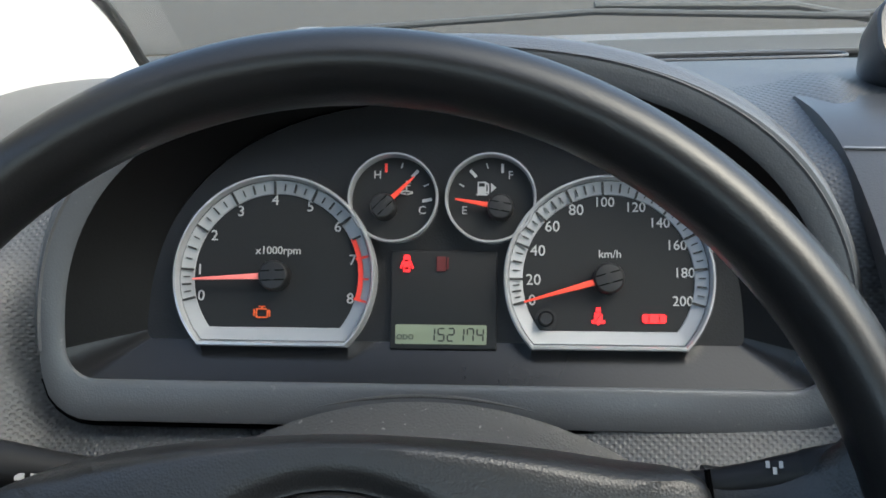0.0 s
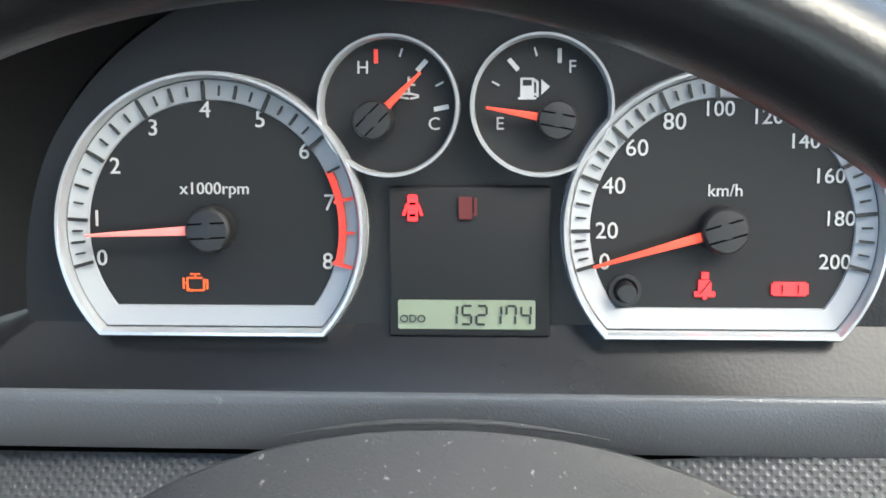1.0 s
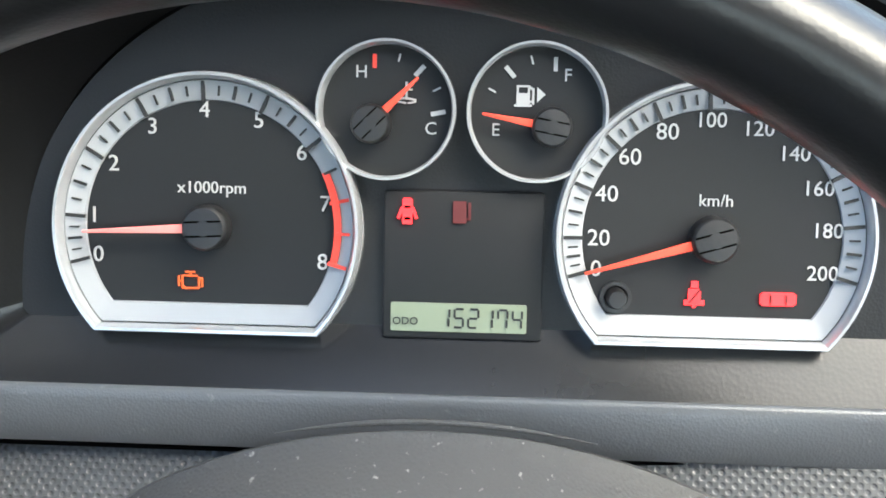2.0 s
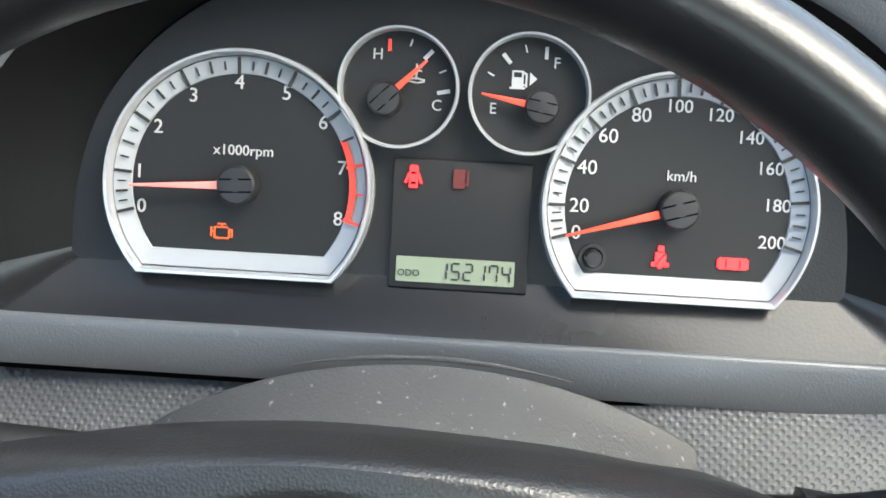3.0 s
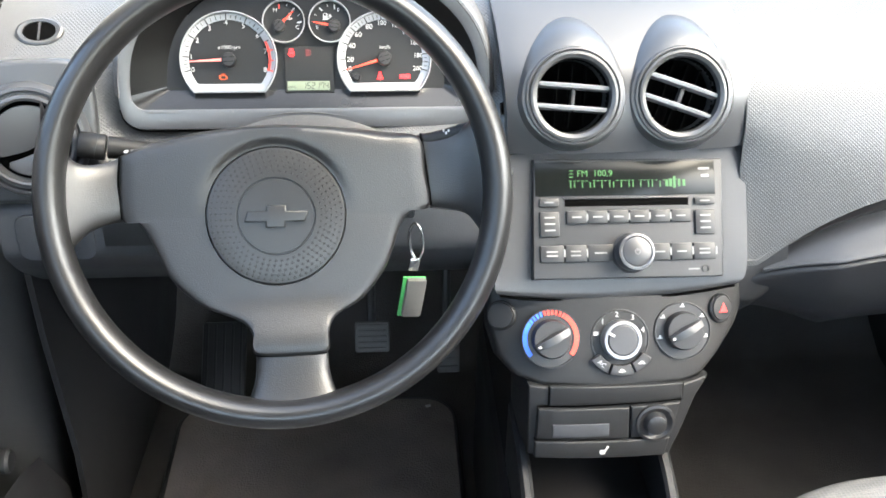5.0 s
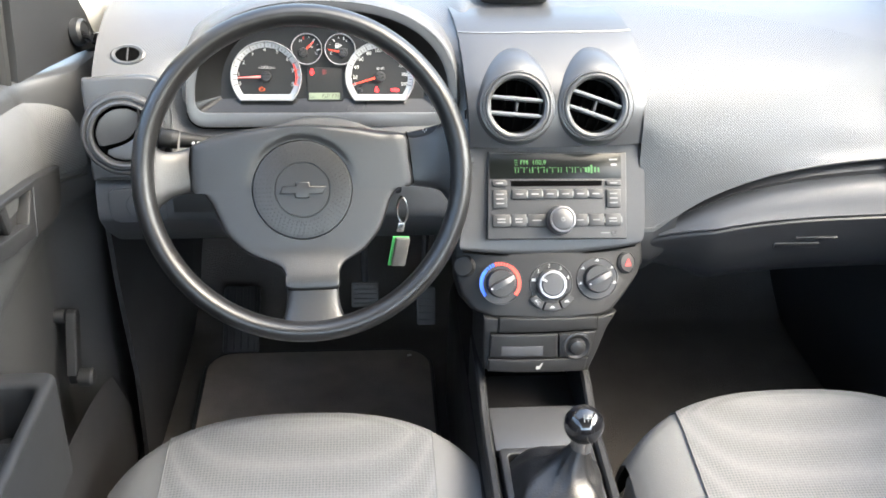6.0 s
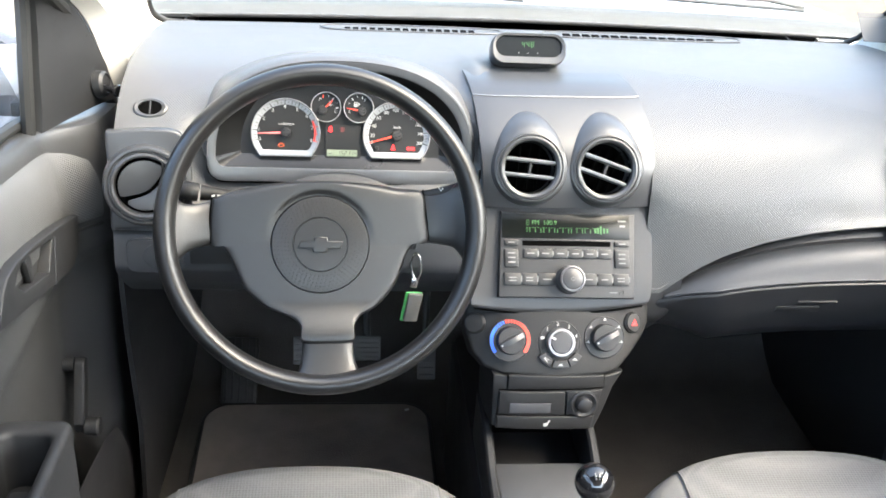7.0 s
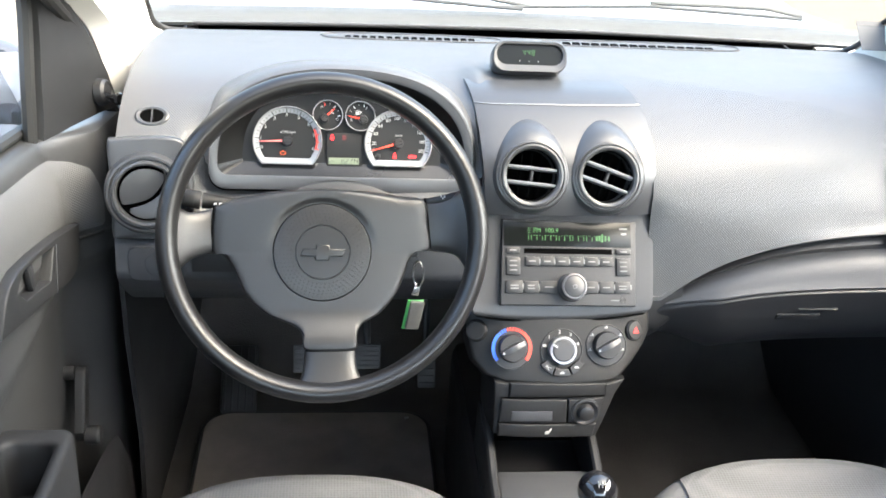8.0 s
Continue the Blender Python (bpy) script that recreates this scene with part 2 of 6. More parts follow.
M_SHROUD = material("dusty_column_plastic", (0.05, 0.05, 0.05), 0.6, grain=0.3, grain_scale=900, wear=0.55)
M_BINN = material("binnacle_plastic", (0.011, 0.011, 0.0118), 0.42, grain=0.1, grain_scale=1300, spec=0.3)
# recess plastic taken down to near black: the walls' shade is in the colour
M_RECESS_SHADED = material("shaded_recess_plastic", (0.005, 0.005, 0.0052), 0.5, grain=0.05, spec=0.12)
M_RAMP = material("satin_dark_plastic", (0.008, 0.008, 0.0088), 0.27, grain=0.04, spec=0.38)
M_BEZEL = material("bezel_blue_grey_plastic", (0.078, 0.082, 0.089), 0.3, grain=0.12, grain_scale=1300, mottling=0.08, wear=0.15)
M_FACE = material("gauge_face", (0.010, 0.0105, 0.0115), 0.6, mottling=0.05, spec=0.3)
M_CHROME = material("bright_ring", (0.56, 0.57, 0.585), 0.22, metal=0.6, mottling=0.03)
M_BAND = material("silver_dial_band", (0.29, 0.298, 0.31), 0.42, metal=0.15, mottling=0.03)
M_PRINT = material("white_print", (0.4, 0.4, 0.392), 0.6, mottling=0.02)
M_CAPTION = material("grey_caption_print", (0.17, 0.17, 0.17), 0.6, mottling=0.02)
M_INK = material("black_print", (0.01, 0.01, 0.01), 0.6, mottling=0.0)
M_RED = material("red_print", (0.75, 0.05, 0.03), 0.5, mottling=0.02)
M_NEEDLE = material("orange_red_needle", (0.75, 0.045, 0.025), 0.45, emit=(1.0, 0.13, 0.05), power=0.03, mottling=0.02)
M_NEEDLE_PALE = material("pale_red_needle", (0.85, 0.19, 0.17), 0.45, emit=(1.0, 0.3, 0.25), power=0.03, mottling=0.02)
M_WARN = material("lit_red_symbol", (0.4, 0.01, 0.01), 0.5, emit=(1.0, 0.015, 0.02), power=0.32)
M_WARN_DIM = material("dim_red_symbol", (0.05, 0.008, 0.008), 0.5, emit=(1.0, 0.02, 0.02), power=0.007)
M_AMBER = material("lit_amber_symbol", (0.4, 0.06, 0.01), 0.5, emit=(1.0, 0.16, 0.03), power=0.06)
M_LCD = material("grey_green_display", (0.19, 0.22, 0.15), 0.4, mottling=0.04)
M_GREEN = material("lit_green_segments", (0.02, 0.1, 0.02), 0.5, emit=(0.2, 0.6, 0.14), power=0.006)
M_SCREEN = material("dark_display_glass", (0.006, 0.007, 0.0065), 0.2, mottling=0.02, spec=0.15)
M_VENT = material("grey_vent_plastic", (0.04, 0.041, 0.043), 0.36, mottling=0.05)
M_RADIO = material("radio_plastic", (0.024, 0.0246, 0.0262), 0.45, grain=0.08, mottling=0.05, spec=0.35)
M_BUTTON = material("button_plastic", (0.017, 0.0175, 0.0188), 0.45, mottling=0.05, spec=0.35)
M_KNOB = material("turned_silver", (0.33, 0.335, 0.35), 0.34, metal=0.8)
M_KNOBDARK = material("dark_turned_metal", (0.09, 0.091, 0.096), 0.36, metal=0.6)
M_COWL = material("dusty_cowl_plastic", (0.075, 0.078, 0.075), 0.7, grain=0.3)
M_SLAT = material("silver_slat", (0.22, 0.224, 0.235), 0.32, metal=0.4)
M_KNOBFACE = material("grey_knob_face", (0.028, 0.028, 0.03), 0.4)
M_BLUE = material("blue_print", (0.02, 0.12, 0.75), 0.5, mottling=0.02)
M_HAZARD = material("red_triangle", (0.6, 0.03, 0.03), 0.4, mottling=0.02)
M_SEAT = material("grey_woven_cloth", (0.14, 0.142, 0.147), 0.85, grain=0.4, grain_scale=600, weave=0.95, spec=0.2)
M_BOLSTER = material("plain_grey_cloth", (0.105, 0.106, 0.108), 0.9, grain=0.5, grain_scale=900, spec=0.2)
M_CARPET = material("dark_carpet", (0.055, 0.051, 0.048), 0.95, grain=1.0, grain_scale=500, mottling=0.4, spec=0.1)
M_MAT = material("worn_floor_mat", (0.21, 0.185, 0.165), 0.95, grain=1.0, grain_scale=380, mottling=0.5, spec=0.1)
M_DOOR = material("door_plastic", (0.034, 0.035, 0.0365), 0.42, grain=0.3, grain_scale=900, mottling=0.2)
M_DOORGRAIN = material("door_insert_plastic", (0.082, 0.083, 0.085), 0.42, grain=0.1, dots=0.5, dots_scale=400, lengthwise=True, mottling=0.2)
M_PILLAR = material("light_grey_trim", (0.52, 0.51, 0.48), 0.7, grain=0.2, mottling=0.05)
M_RUBBER = material("black_rubber", (0.012, 0.012, 0.012), 0.6)
M_BOOT = material("black_leatherette", (0.012, 0.012, 0.013), 0.35, grain=0.4, grain_scale=500)
M_STALK = material("stalk_black_plastic", (0.009, 0.009, 0.0095), 0.5, spec=0.3)
M_GLOSS = material("gloss_black", (0.008, 0.008, 0.009), 0.08, coat=0.5)
M_STEEL = material("steel", (0.6, 0.6, 0.6), 0.25, metal=1.0)
M_TAG = material("green_tag_paper", (0.1, 0.46, 0.12), 0.6, mottling=0.05)
M_TAGFOB = material("grey_leather_fob", (0.11, 0.105, 0.095), 0.6, grain=0.4)
M_PEDAL = material("pedal_rubber", (0.085, 0.082, 0.078), 0.7, grain=0.4)
M_PAINT = material("grey_car_paint", (0.3, 0.305, 0.31), 0.3, coat=0.5)
M_LINER = material("light_headlining", (0.55, 0.54, 0.51), 0.9, grain=0.5, grain_scale=700)
M_GROUND = material("dusty_yard_ground", (0.13, 0.108, 0.078), 0.95, grain=0.6, grain_scale=60, mottling=0.45)
M_WALL = material("pale_render", (0.22, 0.21, 0.19), 0.9, grain=0.4, grain_scale=80, mottling=0.15)
M_PAPER = material("faded_grey_paper", (0.09, 0.09, 0.09), 0.8, mottling=0.2)
M_GLASS = glass_material("tinted_window_glass", (0.72, 0.72, 0.715), 0.02)


EYE = Vector((-0.2795, -1.0905, 1.1763))
LOWER = Matrix.Translation(EYE) @ Matrix.Scale(0.915, 4) @ Matrix.Translation(-EYE)      # brings the floor, pedals, tunnel and lever to their height


# ---- dashboard: one grained skin across the car, with the openings for the instruments and the centre ----
EDGE = ((-0.54, 0.63), (0.085, 0.63), (0.10, 0.556), (0.125, 0.556))
CX, BOTTOM = -0.2705, 0.6985
dashboard = root("dashboard", (0, 0.2, 0.6), "grey two-tone dashboard with grained plastic skin and moulded pods", "dashboard")


def edge_height(x):
    if x > 0.125:
        return 0.657 - 0.101 * math.exp((0.125 - x) / 0.11)
    for a, b in zip(EDGE, EDGE[1:]):
        if x <= b[0]:
            return a[1] + (b[1] - a[1]) * (x - a[0]) / (b[0] - a[0])
    return EDGE[-1][1]


def dash_profile(x):
    ze = edge_height(x)
    near = min(1.0, max(0.0, (0.19 - abs(x - CX)) / 0.035))
    near = near * near * (3 - 2 * near)
    rear = [(0.47, 0.725), (0.42, 0.742), (0.36, 0.754), (0.28, 0.766), (0.2, 0.774), (0.13, 0.773), (0.08, 0.764), (0.035, 0.748), (0.0, 0.728), (-0.022, 0.706), (-0.038, 0.682)]
    beside = math.exp(-abs(x - 0.1) / 0.04)      # flush with the stack where it meets it
    rear[-1] = (-0.038 + 0.005 * beside, 0.682)
    front = [(-0.05 + 0.014 * beside, max(0.655, ze + 0.012)), (-0.058, ze + 0.004), (-0.056, ze)]
    if near:
        low = [(0.0, 0.690), (-0.010, 0.676), (-0.0165, 0.669), (-0.030, 0.657), (-0.044, ze + 0.014), (-0.054, ze + 0.004), (-0.056, ze)]
        flush = rear[-3:] + front
        flush = flush[:5] + [((a[0] + b[0]) / 2, (a[1] + b[1]) / 2) for a, b in zip(flush[4:5], flush[5:])] + flush[5:]
        front = [(a[0] + (b[0] - a[0]) * near, a[1] + (b[1] - a[1]) * near) for a, b in zip(flush, low)]
    else:
        front = rear[-3:] + front
        front = front[:5] + [((a[0] + b[0]) / 2, (a[1] + b[1]) / 2) for a, b in zip(front[4:5], front[5:])] + front[5:]
    rear = rear[:-3]
    bow = 0.10 * max(0, abs(x) - 0.25) ** 1.5
    lift = 0.009 * math.exp(-((x + 0.104) / 0.016) ** 2)      # rises to the edge of the centre stack
    pts = [Vector((x, y - (bow if y > 0.1 else bow * max(0, y) * 10), z + (lift if 0.02 < y < 0.14 else 0))) for y, z in rear + front]
    return smooth_line(pts, 4)


def in_binnacle(c, grow=0.0):
    dx = (c.x - CX) / (0.152 + grow)
    dz = (c.z - BOTTOM) / (0.112 + grow)
    return c.y < 0.09 and dz > -0.14 and abs(dx) ** 2.4 + max(dz, -2.2 * dz) ** 2.4 < 1


xs = [-0.532 + 1.152 * k / 144 for k in range(145)]
SEAM = ((-0.532, 0.0), (-0.476, 0.05), (-0.388, 0.099), (-0.27, 0.128), (-0.1, 0.152), (0.084, 0.1537), (0.167, 0.134), (0.236, 0.111), (0.304, 0.0885), (0.415, 0.0515), (0.62, -0.02))


def evenly(line, n):
    """The same line in n even steps."""
    runs = [0.0]
    for p, q in zip(line, line[1:]):
        runs.append(runs[-1] + (q - p).length)
    out, i = [], 0
    for k in range(n + 1):
        d = runs[-1] * k / n
        while i < len(line) - 2 and runs[i + 1] < d:
            i += 1
        out.append(line[i].lerp(line[i + 1], min(1.0, (d - runs[i]) / max(1e-9, runs[i + 1] - runs[i]))))
    return out


smooth_rows, grained_rows = [], []
for x in xs:
    line, border = dash_profile(x), interp(x, SEAM)[0]
    i = next(k for k in range(len(line) - 1) if line[k + 1].y <= border)
    p = line[i].lerp(line[i + 1], (line[i].y - border) / max(1e-6, line[i].y - line[i + 1].y))
    smooth_rows.append(evenly(line[:i + 1] + [p], 24))
    grained_rows.append(evenly([p] + line[i + 1:], 48))
for name, rows, mat, label in (("upper_skin", smooth_rows, M_TOP, "smooth grey moulding along the windscreen, pale with glare"), ("dashboard_skin", grained_rows, M_PAD, "grey grained dashboard skin")):
    bm = sheet(rows)
    gone = [f for f in bm.faces if in_binnacle(f.calc_center_median()) or (-0.104 < f.calc_center_median().x < 0.1025 - 0.27 * max(0, f.calc_center_median().y) and f.calc_center_median().y < 0.09)]
    bmesh.ops.delete(bm, geom=gone, context="FACES")
    bmesh.ops.solidify(bm, geom=bm.faces[:], thickness=0.004)
    part(name, bm, mat, dashboard, label)

# demister slots along the foot of the windscreen
for x0, x1 in ((-0.27, -0.075), (0.055, 0.29)):
    n = 16
    for k in range(n):
        a = x0 + (x1 - x0) * k / n
        part("demister_slot", box(a, a + (x1 - x0) / n - 0.004, 0.335 - 0.02 * abs(a), 0.352 - 0.02 * abs(a), 0.7565, 0.7588), M_VOID, dashboard, smooth=0)
    pts = [(x0 - 0.035, 0.342, 0.7595), (x0, 0.357, 0.7595), (x1, 0.357, 0.7595), (x1 + 0.035, 0.342, 0.7595), (x1, 0.327, 0.7605), (x0, 0.327, 0.7605)]
    part("demister_rim", tube(smooth_line(pts + pts[:1], 6)[:-1], 0.0012, 6, closed=True), M_TOP, dashboard)


# ---- instrument binnacle ----
def arch(half, height, y_off=0.0, lean=12.0, n=64, power=2.4, foot=0.0, corner=0.012):
    """The arched outline round the instruments, from its right foot over the top to its left foot, then along the bottom."""
    out = []
    for k in range(n + 1):
        t = math.pi * k / n
        c, s = math.cos(t), math.sin(t)
        x = half * math.copysign(abs(c) ** (2 / power), c)
        z = height * abs(s) ** (2 / power)
        out.append((x, z))
    low = foot - 0.010
    lift = max(0.0, low + corner)
    out = [(x, lift + z * (height - lift) / height) for x, z in out]
    for a in range(180, 271, 15):
        out.append((-half + corner + corner * math.cos(radians(a)), low + corner * (1 + math.sin(radians(a)))))
    out += [(-half * 0.5, low), (0, low), (half * 0.5, low)]
    for a in range(270, 361, 15):
        out.append((half - corner + corner * math.cos(radians(a)), low + corner * (1 + math.sin(radians(a)))))
    return [Vector((CX + x, y_off + (z * math.tan(radians(lean))), BOTTOM + z)) for x, z in out]


CL = basis((-0.3372, -0.0068, 0.7046), (0.99879, 0.0440, -0.0220), (0.00015, 0.44455, 0.89575))
BIN = CL @ Matrix.Scale(0.983, 4) @ leaning(-0.3368, 0.0, 0.70, 27).inverted()      # binnacle and column sit square to the dials
binnacle = root("instrument_binnacle", (CX, 0.02, 0.70), "dark instrument binnacle with arched hood and blue-grey bezel", "binnacle")
inner = arch(0.1475, 0.106, -0.005)
back = [Vector((p.x, (p.z - 0.7) * math.tan(radians(27)) + 0.0086, p.z)) for p in arch(0.119, 0.0885, 0, foot=0.0108, corner=0.003)]
ramp = [inner, [a.lerp(b, 0.5) for a, b in zip(inner, back)], back]
part("recess", sheet([r[:66] for r in ramp]), M_RECESS_SHADED, binnacle, "recess walls coloured near black for their shade", m=BIN)
part("recess_floor", sheet([r[65:] + r[:1] for r in ramp]), M_RAMP, binnacle, "satin dark grey sloping floor", m=BIN)
rows = []
for s, grow_w, grow_h, dy, dz in ((0, 0.1475, 0.106, 0, 0), (1, 0.1478, 0.1065, -0.0008, 0.0), (2, 0.1484, 0.1072, -0.0018, -0.0006), (3, 0.1495, 0.109, -0.0028, -0.0025), (4, 0.152, 0.112, -0.0045, -0.0075), (5, 0.155, 0.115, -0.0058, -0.0128), (6, 0.157, 0.1165, -0.0058, -0.0155), (7, 0.1578, 0.117, -0.003, -0.0172)):
    ring = arch(grow_w, grow_h, -0.005, corner=0.012 + 0.0012 * s)
    for p in ring:
        low = max(0.0, 1 - max(0, p.z - BOTTOM) / 0.03)
        p.y += dy * (0.5 + 0.5 * low)
        p.z += dz * low
    rows.append(ring)
part("bezel", sheet(rows, closed=True), M_BEZEL, binnacle, "blue-grey bezel with a bright lower edge", m=BIN)
foot = [p + Vector((0, -0.0006, -0.0008)) for p in rows[-1][66:]]
part("bezel_joint", tube(foot, 0.0011, 6), M_VOID, binnacle, m=BIN)
rows = []
for y, w, h in ((-0.0085, 0.157, 0.1165), (-0.002, 0.161, 0.119), (0.02, 0.165, 0.117), (0.06, 0.170, 0.106), (0.10, 0.176, 0.088), (0.15, 0.185, 0.06)):
    rows.append([p for p in arch(w, h, y, lean=12)[:65]])
part("hood", sheet(rows, 0.003), M_TOP, binnacle, "smooth grey hood over the instruments", m=BIN)

# ---- instrument cluster ----
K = 1.428e-4      # metres to one unit of the dial drawing
HUB_T, HUB_S, HUB_V = 0.0, 914.6 * K, 197 * K
cluster = root("instrument_cluster", (CX, 0.02, 0.70), "black instrument cluster with silver-ringed dials and lit warning lamps", "gauges")


def at(u, v):
    """A place on the dial drawing, whose unit is K and whose origin is the tachometer's hub and the cluster's foot."""
    return (u - 370) * K, (600 - v) * K


def d_shape(cx, r, chord, n=72):
    """A circle about the hub cut off by a level chord."""
    cy = HUB_V
    a = math.asin(max(-1, min(1, (chord - cy) / r)))
    return circle(cx, cy, r, n, math.degrees(a), 180 - math.degrees(a))


bm = prism([(p.x + 0.3368, (p.z - 0.7) / math.cos(radians(27))) for p in arch(0.1205, 0.090, 0, foot=-0.002)], -0.012, -0.0075)
part("backplate", bm, M_BINN, cluster, m=CL)


def dial(cx, name, ticks, numbers, unit, unit_at, needle_angle, needle_len, needle_mat):
    """One big dial as parts of the cluster."""
    part(name + "_face", prism(d_shape(cx, 234 * K, 54 * K), -0.008, -0.0058), M_FACE, cluster, m=CL)
    rows = [d_shape(cx, r * K, c * K) for r, c in ((230, 57), (233, 54), (267, 20), (269, 17))]
    bm = sheet([[Vector((x, y, z)) for x, y in r] for r, z in zip(rows, (-0.0062, -0.0052, -0.0036, -0.0045))], closed=True)
    part("dial_band", bm, M_BAND, cluster, "silver dial band", m=CL)
    rows = [d_shape(cx, r * K, c * K) for r, c in ((269, 17), (271, 15), (275, 11), (280, 6), (283, 3), (285, 1))]
    bm = sheet([[Vector((x, y, z)) for x, y in r] for r, z in zip(rows, (-0.004, -0.0008, 0.0, 0.0, -0.001, -0.008))], closed=True)
    part("dial_ring", bm, M_CHROME, cluster, "bright ring", m=CL)
    for a, r0, r1, w, mat in ticks:
        t = Matrix.Translation((cx, HUB_V, 0)) @ Matrix.Rotation(radians(a), 4, "Z")
        z = -0.0058 + (0.0016) * ((r0 + r1) / 2 - 222) / 36
        part("tick", moved(box(r0 * K, r1 * K, -w * K, w * K, z + 0.0004, z + 0.0012), t), mat, cluster, m=CL, smooth=0)
    for ux, uy, text in numbers:
        x, y = at(ux, uy)
        part("numeral", moved(lettering(text, 42 * K if len(text) < 3 else 38 * K), Matrix.Translation((x, y, -0.0056))), M_PRINT, cluster, m=CL, smooth=0)
    part("unit_lettering", moved(lettering(unit, 31 * K), Matrix.Translation((*at(*unit_at), -0.0056))), M_PRINT, cluster, m=CL, smooth=0)
    needle(cx, HUB_V, needle_angle, needle_len * K, 7 * K, needle_mat, 41 * K)


def needle(cx, cy, a, length, w, mat, cap_r):
    t = Matrix.Translation((cx, cy, -0.0022)) @ Matrix.Rotation(radians(a), 4, "Z")
    bm = prism([(cap_r * 0.7, -w * 1.25), (length, -w * 0.35), (length, w * 0.35), (cap_r * 0.7, w * 1.25)], 0.0, 0.0009, 0.0002)
    part("needle", moved(bm, t), mat, cluster, m=CL)
    bm = lathe([(cap_r * 1.02, -0.004), (cap_r * 1.02, 0.0015), (cap_r * 0.97, 0.0024), (cap_r * 0.88, 0.0029), (0, 0.0034)], 40)
    part("needle_cap", moved(bm, t), M_BLACK, cluster, m=CL)
    bm = merge(box(-cap_r * 0.8, cap_r * 0.84, -cap_r * 0.34, -cap_r * 0.26, 0.002, 0.0032), box(-cap_r * 0.8, cap_r * 0.84, cap_r * 0.30, cap_r * 0.38, 0.002, 0.0032))
    part("cap_groove", moved(bm, t), M_VOID, cluster, m=CL, smooth=0)


def scale(majors, per, red_from):
    """Tick marks between the angles of the numbered ones: long, middle and short."""
    out = []
    for i in range((len(majors) - 1) * per + 1):
        j, t = divmod(i, per)
        a = majors[j] if not t else majors[j] + (majors[j + 1] - majors[j]) * t / per
        ink = M_INK if i < red_from else M_RED
        if not t:
            out.append((a, 230, 266, 3.2, ink))
        elif 2 * t == per:
            out.append((a, 237, 262, 2.4, ink))
        elif i < red_from - 2:
            out.append((a, 240, 258, 1.5, ink))
    return out


tach = scale((195.3, 176.1, 147.9, 119.4, 91.9, 65.1, 38.7, 12.2, -15.3), 4, 27)
for k in range(24):
    tach.append((26 - 41 * (k + 0.5) / 24, 233, 246, 3.8, M_RED))
dial(HUB_T, "tachometer", tach, [(160, 459, "0"), (153, 386, "1"), (191, 290, "2"), (264, 221, "3"), (361, 189, "4"), (461, 207, "5"), (540, 264, "6"), (584, 357, "7"), (580, 464, "8")], "x1000rpm", (374, 331), 182.8, 229, M_NEEDLE_PALE)
speed = scale((196, 180.6, 158.9, 137.1, 115.3, 93.4, 71.6, 49.8, 28, 6.3, -16), 4, 99)
dial(HUB_S, "speedometer", speed, [(1080, 463, "0"), (1083, 407, "20"), (1095, 327, "40"), (1134, 260, "60"), (1199, 214, "80"), (1275, 192, "100"), (1359, 206, "120"), (1424, 249, "140"), (1469, 310, "160"), (1489, 385, "180"), (1484, 462, "200")], "km/h", (1290, 335), 196.2, 236, M_NEEDLE)


def small_dial(cx, cy, r, hub, ticks, letters, a, length):
    part("gauge_face", prism(circle(cx, cy, r * 0.96), -0.008, -0.006), M_FACE, cluster, m=CL)
    bm = moved(lathe([(r * 0.93, -0.0065), (r * 0.935, -0.001), (r * 0.955, -0.0004), (r * 0.99, -0.0004), (r, -0.0012), (r, -0.008)], 72), Matrix.Translation((cx, cy, 0)))
    part("gauge_ring", bm, M_CHROME, cluster, "bright ring", m=CL)
    for x0, y0, x1, y1, w, mat in ticks:
        d = Vector((x1 - x0, y1 - y0, 0))
        t = Matrix.Translation((x0, y0, -0.0059)) @ Matrix.Rotation(math.atan2(d.y, d.x), 4, "Z")
        part("tick", moved(box(0, d.length, -w, w, 0, 0.0005), t), mat, cluster, m=CL, smooth=0)
    for x, y, text in letters:
        part("letter", moved(lettering(text, 32 * K), Matrix.Translation((x, y, -0.0057))), M_PRINT, cluster, m=CL, smooth=0)
    needle(hub[0], hub[1], a, length, 6 * K, M_NEEDLE, 35 * K)


def stroke(ax, ay, bx, by, w, mat=M_PRINT):
    return (*at(ax, ay), *at(bx, by), w * K, mat)


small_dial(*at(696, 184), 126 * K, at(669, 209),
           [stroke(671.7, 83.4, 671.7, 108, 3.5, M_RED), stroke(718.5, 82.4, 714.5, 96.5, 1.5), stroke(762, 103.4, 745, 121.5, 4), stroke(792, 141.4, 777.7, 148.5, 1.5), stroke(801, 184.6, 775, 189.7, 4)],
           [(*at(648, 116), "H"), (*at(775, 216), "C")], 44.6, 118 * K)
small_dial(*at(965, 184), 126 * K, at(992, 210),
           [stroke(996.6, 84.4, 996.6, 109.3, 3.5), stroke(952.4, 82.5, 956.6, 97.4, 1.5), stroke(907.6, 102.4, 924, 121.3, 4), stroke(877.8, 141.3, 891, 148.3, 1.5)],
           [(*at(1019, 117), "F"), (*at(892, 216), "E")], 169.8, 126 * K)


def symbol(name, cx, cy, pieces, mat, lift=-0.0055):
    """A small lit or printed symbol out of bars: each piece is x, y, half width, half height, turn."""
    bm = bmesh.new()
    for x, y, w, h, a in pieces:
        bm = merge(bm, moved(box(-w * K, w * K, -h * K, h * K, 0, 0.0004), Matrix.Translation((*at(cx + x, cy + y), lift)) @ Matrix.Rotation(radians(a), 4, "Z")))
    part(name, bm, mat, cluster, m=CL, smooth=0)


